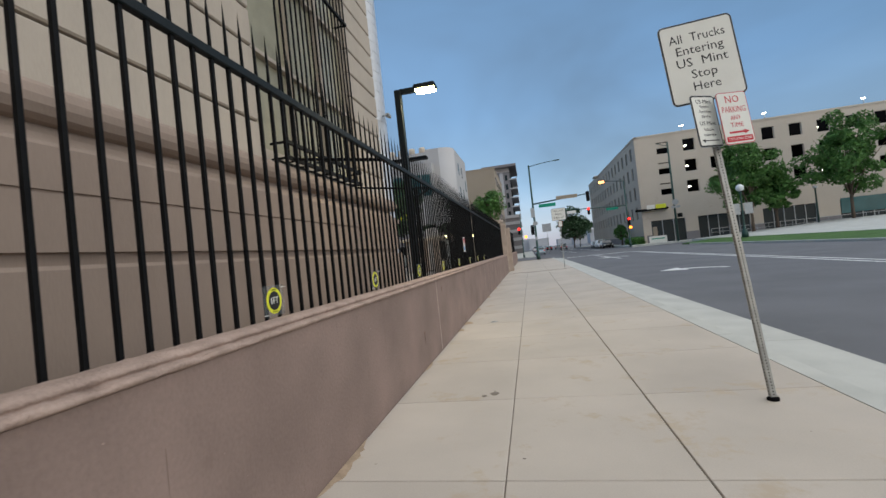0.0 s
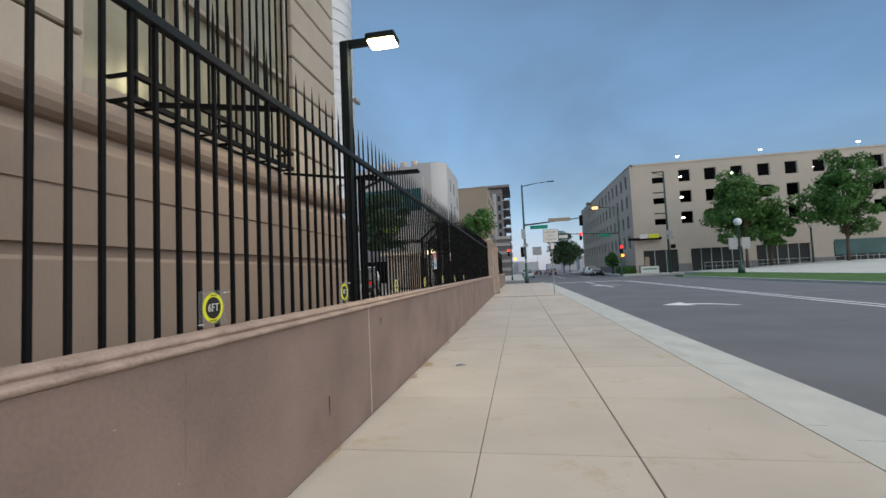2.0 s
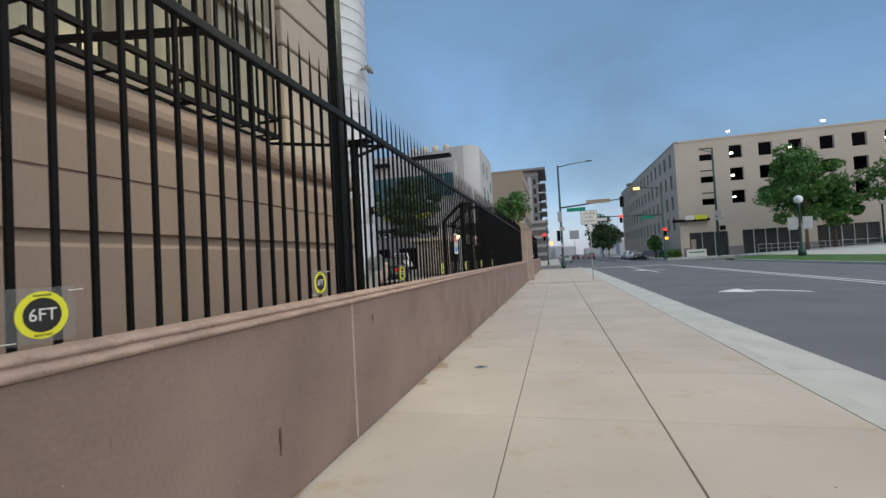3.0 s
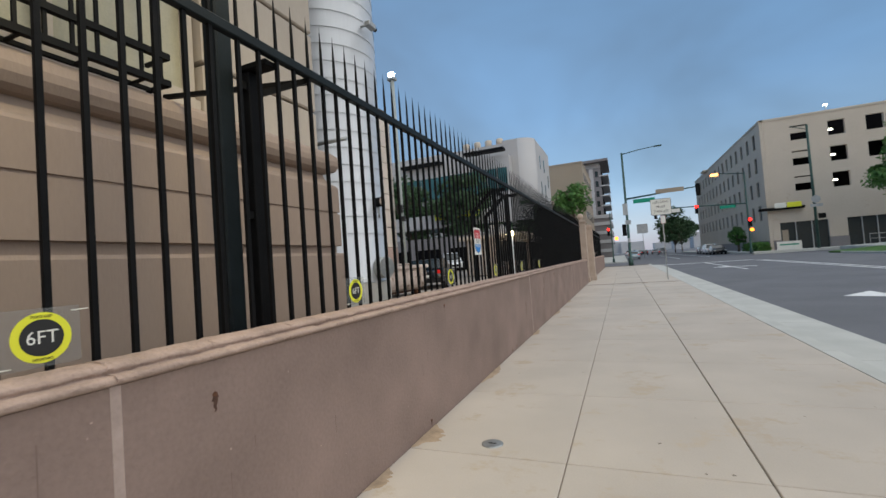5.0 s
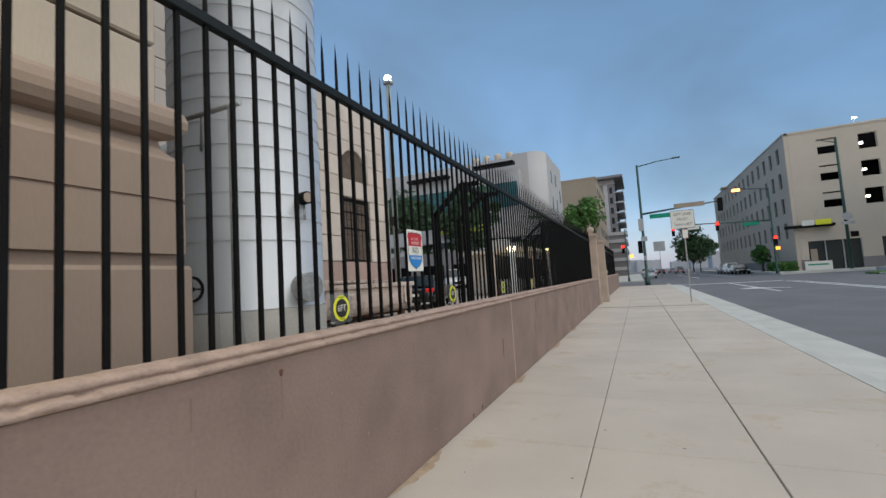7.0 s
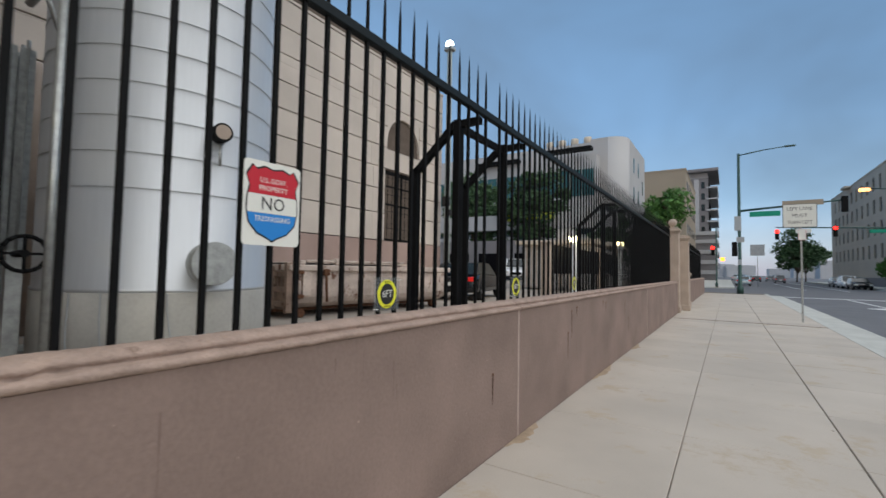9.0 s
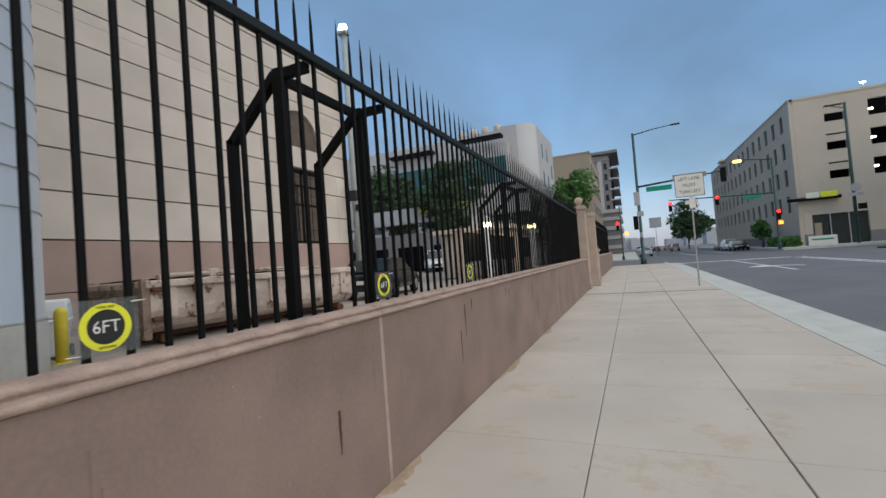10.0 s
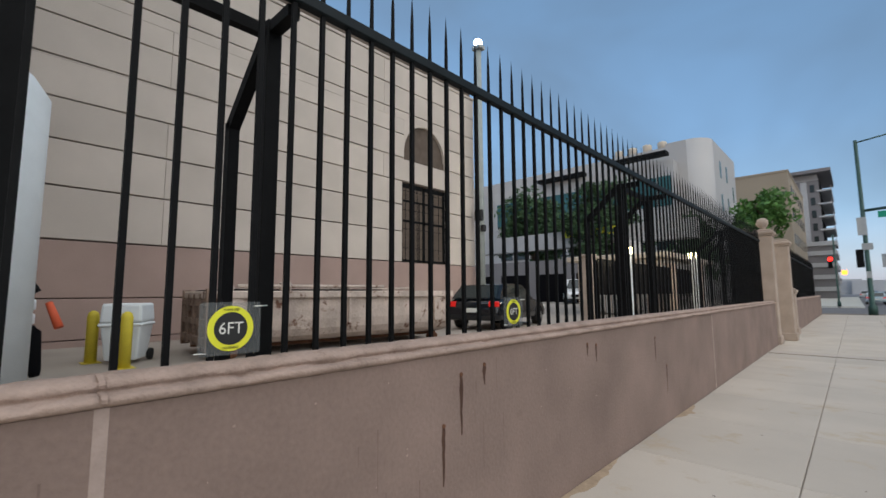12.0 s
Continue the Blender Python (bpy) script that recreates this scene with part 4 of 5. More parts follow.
part("arm", one(tube, (0, 0, 14.3), (-1.6, 0, 14.9), 0.05), "post_green", up)
bm = bmesh.new()
tube(bm, (0.1, -0.2, 5.9), (0.1, -0.24, 5.9), 0.45, seg=20), box(bm, -0.5, 0.7, -0.24, -0.2, 5.0, 5.35)
parts("crossing_sign", bm, "sign_grey", up)
part("box", one(box, 0.3, 0.9, -0.2, 0.2, 3.6, 4.2), "black", up)
bp = empty("sign_post", (4.7, 78.0, 0), label="grey sign seen from behind on a post", category="sign")
part("panel", one(box, -0.75, 0.75, -0.03, 0, 3.9, 5.3), "sign_grey", bp)
part("post", one(tube, (0, 0.03, 0), (0, 0.03, 5.2), 0.04), "galv", bp)

gl = empty("globe_lamp", (22.45, 48.0, 0.2), label="green iron lamp post with a white globe and small sign panels", category="street lamp")
part("post", one(lathe, [(0.32, 0), (0.28, 0.5), (0.15, 0.8), (0.09, 1.0), (0.07, 4.3), (0.14, 4.4), (0.1, 4.6)], 14), "post_green", gl)
part("globe", one(lathe, [(0.05, 4.58), (0.28, 4.68), (0.36, 4.92), (0.30, 5.14), (0.16, 5.25), (0.03, 5.29)], 20), "globe", gl)
part("sign_panel", one(box, -0.95, -0.2, -0.04, 0, 2.3, 3.4), "sign_grey", gl)
part("sign_panel", one(box, 0.2, 0.95, -0.04, 0, 2.3, 3.4), "sign_grey", gl)
for x, y in ((38.0, 64.0),):
    l2 = empty("park_lamp", (x, y, 0.6), label="dark green park lamp post", category="street lamp")
    part("post", one(tube, (0, 0, 0), (0, 0, 4.6), 0.12, 0.09), "post_green", l2)
    part("head", one(lathe, [(0.3, 4.6), (0.25, 4.8), (0.05, 4.9)], 12), "globe", l2)
pl = empty("plaza_railing", (26, 65.5, 0.28), label="grey metal railing along the plaza", category="railing")
bm = bmesh.new()
for k in range(40):
    tube(bm, (k * 1.4, 0, 0), (k * 1.4, 0, 1.1), 0.03, seg=6)
box(bm, 0, 56, -0.03, 0.03, 1.05, 1.12), box(bm, 0, 56, -0.02, 0.02, 0.55, 0.6)
part("rails", bm, "sign_grey", pl)

# ---- street lamp by the fence ----
sl = empty("street_lamp", (-0.56, 7.48, 0), label="dark square lamp post with a lit flat lamp head", category="street lamp")
part("post", one(box, -0.06, 0.06, -0.06, 0.06, 0, 4.58, 0.01), "rail", sl)
part("arm", one(box, -0.04, 0.40, -0.035, 0.035, 4.50, 4.59), "rail", sl)
part("lamp_head", one(box, 0.32, 0.72, -0.14, 0.14, 4.52, 4.60, 0.02), "rail", sl)
part("lamp_panel", one(box, 0.35, 0.70, -0.12, 0.12, 4.485, 4.517), "lamp_on", sl, "glowing lamp panel")
seat(sl, 0.3)
lt = new("lamp_light", bpy.data.lights.new("lamp_light", "AREA"))
lt.data.energy, lt.data.size, lt.data.color = 22, 0.3, (1.0, 0.85, 0.5)
lt.matrix_world = look((-0.03, 7.48, 4.47), (-0.3, 7.48, 0))

hp = empty("flood_light_pole", (-10.55, 29.0, 0), label="tall grey pole with a lit flood light by the building", category="lamp post")
part("pole", one(tube, (0, 0, 0), (0, 0, 12.9), 0.17, 0.13, 12), "pole_grey", hp)
part("yoke", one(box, -0.25, 0.25, -0.2, 0.2, 12.9, 13.1, 0.03), "galv", hp)
part("lamp", one(box, -0.17, 0.17, -0.18, 0.12, 13.12, 13.42, 0.06), "flood_on", hp, "glowing flood lamp")
bm = bmesh.new()
box(bm, -0.2, 0.2, -0.24, -0.05, 4.7, 5.2, 0.02), box(bm, 0.1, 0.3, -0.2, 0.0, 4.2, 4.5, 0.02)
parts("control_box", bm, "sign_black", hp)
seat(hp, 0.3)
for x, y in ((-3.65, 27.76), (-2.6, 31.4)):
    yl = empty("yard_lamp", (x, y, 0), label="short white yard lamp post with two bright bulbs", category="lamp post", group="yard lamps")
    part("post", one(box, -0.10, 0.10, -0.10, 0.10, 0, 2.62, 0.01), "plastic_white", yl)
    part("cross_arm", one(box, -0.16, 0.16, -0.03, 0.03, 2.6, 2.66), "plastic_white", yl)
    for s in (-0.12, 0.12):
        part("bulb", one(lathe, [(0.04, 0), (0.09, 0.05), (0.09, 0.15), (0.02, 0.2)], 12, (s, 0, 2.66)), "lamp_on", yl)
    seat(yl, yard_z(y))
    yb = new("yard_light", bpy.data.lights.new("yard_light", "POINT"))
    yb.data.energy, yb.data.shadow_soft_size, yb.data.color = 70, 0.12, (1.0, 0.86, 0.6)
    yb.matrix_world = pose(x, y, 3.02)

# ---- gatehouse and yard things ----
gh = empty("gatehouse", (-8.2, 33.6, 0), label="small pale gatehouse with ribbed panels behind dark mesh screens", category="building")
part("body", one(box, 0, 3.8, 0, 7.5, 0, 2.9), "pier", gh)
bm = bmesh.new()
for k in range(26):
    box(bm, 0.05 + 0.145 * k, 0.12 + 0.145 * k, -0.03, 0, 0.1, 2.85)
for k in range(50):
    box(bm, 3.8, 3.83, 0.05 + 0.148 * k, 0.12 + 0.148 * k, 0.1, 2.85)
part("ribs", bm, "white_bldg", gh)
part("roof", one(box, -0.4, 4.2, -0.4, 7.9, 2.9, 3.15, 0.04), "garage", gh)
part("roof_unit", one(box, 1.4, 2.3, 1.2, 2.2, 3.15, 3.9, 0.04), "white_bldg", gh)
seat(gh, 0.5)
for y0, y1 in ((26.3, 28.5), (29.0, 33.4), (34.0, 38.0)):
    sc = empty("mesh_screen", (-4.0, y0, 0), label="black mesh privacy screen on a rail", category="screen", group="mesh screens")
    part("screen", one(box, -0.02, 0.02, 0, y1 - y0, 1.35, 2.45), "black_shade", sc)
    bm = bmesh.new()
    n = int((y1 - y0) / 0.16)
    for k in range(n):
        tube(bm, (0, k * 0.16, 0), (0, k * 0.16, 1.36), 0.012, seg=5)
    part("pickets", bm, "black", sc)
    part("post", one(box, -0.04, 0.04, -0.08, 0.0, 0, 2.4), "black", sc)
    seat(sc, yard_z(y0))
for x, y in ((-4.05, 25.75), (-4.05, 33.72), (-4.05, 38.3)):
    gp = empty("screen_pillar", (x, y, yard_z(y)), label="pale stone pillar beside the black mesh screens", category="pillar", group="pillars by the screens")
    part("shaft", one(box, -0.16, 0.16, -0.16, 0.16, 0, 2.15, 0.01), "pier", gp)
    part("cap", one(box, -0.2, 0.2, -0.2, 0.2, 2.15, 2.24, 0.02), "pier", gp)
bw = empty("yard_wall", (-28, 44, 0), label="dark wall of a parking structure behind the yard", category="wall")
part("mass", one(box, 0, 21, 0, 1, 0, 4.0), "tower", bw)
bm = bmesh.new()
for k in range(6):
    box(bm, 1 + 3.4 * k, 3.4 + 3.4 * k, -0.05, 0.02, 0.5, 2.9)
# near-black panels on the wall face paint the shade of open bays
parts("bay", bm, "black_shade", bw)
part("upper_band", one(box, -2, 22, 3, 4, 5.2, 6.6), "white_bldg", bw)
part("lit_sign", one(box, 12, 17, 2.9, 3, 6.0, 6.6), "yellow", bw)


def dumpster():
    d = empty("roll_off_dumpster", (-7.46, 16.39, 0.30), -7, label="rusty beige roll-off dumpster standing in the yard", category="dumpster")
    L, W, H = 5.35, 1.12, 1.19
    bm = bmesh.new()
    o = [(-W + 0.50, 0.20), (W - 0.50, 0.20), (W - 0.30, 0.24), (W - 0.15, 0.33), (W - 0.06, 0.46), (W - 0.02, 0.64), (W - 0.02, H - 0.1), (-W + 0.02, H - 0.1), (-W + 0.02, 0.64), (-W + 0.15, 0.33)]
    extrude_y(bm, o, 0.02, L - 0.02)
    part("body", bm, "rust_dump", d)
    bm = bmesh.new()
    box(bm, W - 0.04, W + 0.08, -0.03, L + 0.03, H - 0.14, H, 0.02)
    box(bm, -W - 0.08, -W + 0.04, -0.03, L + 0.03, H - 0.14, H, 0.02)
    box(bm, -W, W, -0.06, 0.06, H - 0.14, H, 0.02)
    box(bm, -W, W, L - 0.06, L + 0.06, H - 0.14, H, 0.02)
    part("top_rail", bm, "rust_dump", d)
    for k in range(3):
        y = 0.30 + 2.25 * k
        part("side_rib", one(box, W - 0.03, W + 0.05, y, y + (0.05 if k == 1 else 0.2), 0.50, H - 0.13, 0.01), "rust_dump", d)
    bm = bmesh.new()
    for x in (-W, W - 0.1):
        box(bm, x, x + 0.12, -0.08, 0.06, 0.14, H + 0.04, 0.01)
    for z in (0.26, 0.58, 0.92):
        box(bm, -W, W, -0.07, 0.0, z, z + 0.12, 0.01)
    for x in (-0.55, -0.04, 0.5):
        box(bm, x, x + 0.1, -0.075, -0.005, 0.2, H - 0.05, 0.01)
    box(bm, -W + 0.1, W - 0.1, -0.02, 0.015, 0.2, H)
    part("end_door", bm, "rust_end", d, "rusty end gate with cross bars")
    bm = bmesh.new()
    for z in (0.45, 0.98):
        box(bm, W - 0.02, W + 0.10, 0.06, 0.30, z, z + 0.08, 0.01)
    tube(bm, (W + 0.09, 0.9, 0.35), (W + 0.09, 0.86, 1.05), 0.03, seg=8)
    box(bm, W, W + 0.12, 0.8, 0.96, 0.95, 1.1, 0.02)
    parts("latch", bm, "rust", d)
    bm = bmesh.new()
    box(bm, -0.5, -0.38, 0.0, L, 0.12, 0.28), box(bm, 0.38, 0.5, 0.0, L, 0.12, 0.28)
    for y in (0.4, L - 0.4):
        tube(bm, (-0.95, y, 0.1), (-0.75, y, 0.1), 0.1, seg=14), tube(bm, (0.75, y, 0.1), (0.95, y, 0.1), 0.1, seg=14)
    part("skid", bm, "rust", d)
    bm = bmesh.new()
    for y in (0.9, 2.6, 4.1):
        tube(bm, (-W, y - 0.5, H + 0.03), (W + 0.02, y, H + 0.05), 0.03, seg=8)
    tube(bm, (W, 0.4, H + 0.08), (W, 3.4, H + 0.09), 0.035, seg=8)
    box(bm, W - 0.1, W + 0.06, 1.15, 1.35, H, H + 0.16, 0.02), box(bm, W - 0.1, W + 0.06, 0.2, 0.34, H, H + 0.10, 0.02)
    parts("tarp_bar", bm, "rust_dump", d)
    bm = bmesh.new()
    box(bm, -W + 0.06, W - 0.06, 0.15, 3.4, H + 0.01, H + 0.03)
    part("tarp", bm, "black", d, "black mesh tarp rolled over the top")


dumpster()


def car(name, at, turn, paint, label, size=1.0, suv=False):
    """A car along +y, its nose at the far end."""
    c = empty(name, at, turn, label, "car")
    L, W, H = 4.6 * size, 0.9 * size, (1.72 if suv else 1.44) * size
    low = [(0.0, 0.45), (0.03, 0.85), (0.5, 0.98 if not suv else 1.05), (3.1, 0.95), (4.35, 0.78), (4.6, 0.55), (4.58, 0.3), (0.05, 0.3)]
    bm = bmesh.new()
    for s0, s1, k0, k1 in ((-1, 1, 1, 1),):
        rings = []
        for xk, inset in ((-1, 0.10), (-0.93, 0.0), (0.93, 0.0), (1, 0.10)):
            rings.append([bm.verts.new((xk * W, lerp(y, L / 2 / size, inset) * size if inset else y * size, (lerp(z, 0.6, inset)) * size)) for y, z in low])
        for a, b in zip(rings, rings[1:]):
            for k in range(len(low)):
                bm.faces.new((a[k], a[(k + 1) % len(low)], b[(k + 1) % len(low)], b[k]))
        bm.faces.new(rings[0]), bm.faces.new(rings[-1][::-1])
    for v in bm.verts:
        v.co.y -= L / 2
    bmesh.ops.bevel(bm, geom=bm.edges[:], offset=0.05, segments=2, affect="EDGES", profile=0.5)
    for f in bm.faces:
        f.smooth = True
    for y in (0.85, 3.72):
        for sx in (-1, 1):
            yy = y * size - L / 2
            lip = [(0.40 * size * math.cos(math.pi * k / 10), 0.40 * size * math.sin(math.pi * k / 10)) for k in range(11)]
            for (a0, b0), (a1, b1) in zip(lip, lip[1:]):
                bar(bm, (sx * W, yy + a0, 0.33 * size + b0), (sx * W, yy + a1, 0.33 * size + b1), 0.03)
    part("body", bm, paint, c)
    top = [(0.25, 0.95), (0.75, H / size - 0.05), (1.5, H / size), (2.4, H / size - 0.03), (3.3, 0.93)] if not suv else [(0.08, 1.0), (0.3, H / size - 0.08), (1.2, H / size), (2.6, H / size - 0.03), (3.3, 0.95)]
    for nm, ins, mat, dz in (("roof", 0.0, paint, 0.0), ("side_glass", 0.012, "glass", -0.05)):
        bm = bmesh.new()
        a = [bm.verts.new((-W * (0.93 - 0.22 * (z - 0.9)) - ins, y * size - L / 2, z * size)) for y, z in top]
        b = [bm.verts.new((W * (0.93 - 0.22 * (z - 0.9)) + ins, y * size - L / 2, z * size)) for y, z in top]
        if nm == "side_glass":
            m1 = Vector((0, sum(v.co.y for v in a) / 5, 1.12 * size))
            for v in a + b:
                v.co.y = lerp(v.co.y, m1.y, 0.13)
                v.co.z = lerp(v.co.z, m1.z, 0.16)
        for k in range(5):
            bm.faces.new((a[k], a[(k + 1) % 5], b[(k + 1) % 5], b[k]))
        bm.faces.new(a[::-1]), bm.faces.new(b)
        part(nm, bm, mat, c)
    # front and rear screens
    for nm, (p, q) in (("rear_screen", (top[0], top[1])), ("windscreen", (top[4], top[3]))):
        bm = bmesh.new()
        s = -1 if nm == "rear_screen" else 1
        vs = []
        for (y, z), t in ((p, 0.12), (q, 0.12)):
            yy, zz = lerp(y, (p[0] + q[0]) / 2, t) * size - L / 2 + s * 0.012, lerp(z, (p[1] + q[1]) / 2, t) * size + 0.012
            hw = W * (0.80 - 0.22 * (z - 0.9))
            vs.append((bm.verts.new((-hw, yy, zz)), bm.verts.new((hw, yy, zz))))
        bm.faces.new((vs[0][0], vs[0][1], vs[1][1], vs[1][0]))
        part(nm, bm, "glass", c)
    for y in (0.85, 3.72):
        for s in (-1, 1):
            w = empty("wheel")
            w.parent = c
            w.location = (s * (W - 0.1), y * size - L / 2, 0.33 * size)
            part("tyre", one(tube, (-0.11, 0, 0), (0.11, 0, 0), 0.33 * size, seg=20), "tyre", w)
            bm = bmesh.new()
            tube(bm, (s * 0.105, 0, 0), (s * 0.125, 0, 0), 0.20 * size, seg=14)
            part("rim", bm, "rim", w)
    for s in (-1, 1):
        part("tail_lamp", one(box, s * W * 0.80 - 0.16, s * W * 0.80 + 0.16, -L / 2 - 0.01, -L / 2 + 0.1, 0.72 * size, 0.88 * size, 0.02), "tail", c)
        part("headlamp", one(box, s * W * 0.76 - 0.16, s * W * 0.76 + 0.16, L / 2 - 0.14, L / 2 - 0.0, 0.55 * size, 0.7 * size, 0.02), "sign_white", c)
    part("number_plate", one(box, -0.25, 0.25, -L / 2 - 0.012, -L / 2 + 0.02, 0.55 * size, 0.68 * size), "sign_white", c)
    part("grille", one(box, -0.4, 0.4, L / 2 - 0.03, L / 2 + 0.012, 0.42 * size, 0.6 * size), "black_shade", c)
    return c


car("car", (-7.45, 26.1, 0.3), 13, "car_black", "black saloon car parked in the yard with red tail lamps", 1.0)
car("car", (-13.2, 43.6, 0.73), 206, "car_white", "white sport utility vehicle parked in the yard", 1.0, True)
car("car", (-9.0, 52.0, 0.75), 180, "car_grey", "grey car parked beyond the yard")
car("car", (3.4, 88, -0.15), 0, "car_blue", "pale blue car parked at the kerb beyond the crossing", 1.0)
car("car", (15.2, 84, -0.15), 180, "car_black", "black car parked beside the garage")
car("car", (15.2, 90, -0.15), 180, "car_white", "white car parked beside the garage", 1.0, True)
car("car", (15.2, 96, -0.15), 180, "car_grey", "silver car parked beside the garage")
rng = random.Random(5)
for k in range(12):
    car("car", (rng.choice((3.4, 7.2, 10.6, 15.2)), 125 + 13 * k + rng.uniform(-2, 2), -0.15), rng.choice((0, 180)), rng.choice(("car_black", "car_grey", "car_white")), "distant car in the street traffic", 1.0, k % 3 == 0)

for x, y in ((-6.72, 15.16), (-7.80, 14.90)):
    b = empty("bollard", (x, y, 0.3), label="yellow steel bollard in front of the white bin", category="bollard", group="yellow bollards")
    part("bollard_post", one(lathe, [(0.085, 0), (0.085, 0.78), (0.065, 0.84), (0.03, 0.865), (0.01, 0.87)], 16), "bollard", b)
    part("foot_plate", one(box, -0.13, 0.13, -0.13, 0.13, 0, 0.012), "bollard", b)


def wheeled_bin(at, turn):
    b = empty("wheeled_bin", at, turn, "white plastic wheeled bin with a rimmed lid beside the bollards", "bin")
    bm = bmesh.new()
    vs = box(bm, -0.29, 0.29, -0.31, 0.31, 0.06, 0.64, 0)
    for v in vs:
        if v.co.z < 0.1:
            v.co.x *= 0.80
            v.co.y *= 0.78
    bmesh.ops.bevel(bm, geom=bm.edges[:], offset=0.03, segments=2, affect="EDGES", profile=0.5)
    part("body", bm, "plastic_white", b)
    part("rim", one(box, -0.315, 0.315, -0.335, 0.335, 0.61, 0.67, 0.02), "plastic_white", b)
    bm = bmesh.new()
    vs = box(bm, -0.305, 0.305, -0.325, 0.325, 0.672, 0.99, 0)
    for v in vs:
        if v.co.z > 0.95:
            v.co.x *= 0.93
            v.co.y *= 0.93
    bmesh.ops.bevel(bm, geom=bm.edges[:], offset=0.04, segments=2, affect="EDGES", profile=0.5)
    part("lid", bm, "plastic_white", b)
    bm = bmesh.new()
    tube(bm, (-0.24, 0.39, 0.87), (0.24, 0.39, 0.87), 0.016, seg=8)
    for sx in (-0.22, 0.22):
        tube(bm, (sx, 0.32, 0.86), (sx, 0.39, 0.87), 0.014, seg=6)
    part("handle", bm, "plastic_white", b)
    for sx in (-1, 1):
        part("wheel", one(tube, (sx * 0.24, 0.27, 0.10), (sx * 0.30, 0.27, 0.10), 0.10, seg=16), "tyre", b)
    return b


wheeled_bin((-7.45, 15.32, 0.3), 60)
mani = empty("gas_manifold", (-6.95, 13.98, 0.3), label="dark wrapped gas equipment with white tape and a red sleeve", category="gas equipment")
part("drum", one(lathe, [(0.24, 0), (0.25, 0.08), (0.22, 0.62), (0.15, 0.68), (0.15, 0.70)], 18), "black_shade", mani)
for z in (0.72, 0.92):
    part("band", one(lathe, [(0.13, z), (0.14, z + 0.02), (0.14, z + 0.13), (0.13, z + 0.15)], 16), "plastic_white", mani)
part("neck", one(lathe, [(0.11, 0.70), (0.11, 1.15), (0.18, 1.2), (0.12, 1.3)], 16), "black", mani)
part("side_pipe", one(tube, (-0.32, -0.15, 0.0), (-0.32, -0.15, 1.05), 0.07), "plastic_white", mani)
part("sleeve", one(tube, (-0.08, 0.28, 1.02), (0.06, 0.40, 0.66), 0.045, 0.06), "orange", mani, "red sleeve")
cab = empty("small_tank", (-6.0, 13.37, 0), label="smaller white gas tank with a domed top", category="tank")
part("shell", one(lathe, [(0.62, 0.1), (0.66, 0.3), (0.66, 3.95), (0.5, 4.2), (0.1, 4.3)], 32), "plastic_white", cab)
part("plinth", one(box, -0.7, 0.7, -0.7, 0.7, 0, 0.36), "yard", cab)
seat(cab, 0.3)
tall = empty("slim_tank", (-8.0, 12.2, 0), label="slim beige upright tank with a domed top behind the vaporizer", category="tank")
part("shell", one(lathe, [(0.45, 0.1), (0.5, 0.2), (0.5, 4.35), (0.42, 4.6), (0.22, 4.72), (0.03, 4.75)], 28), "pier", tall)
seat(tall, 0.3)

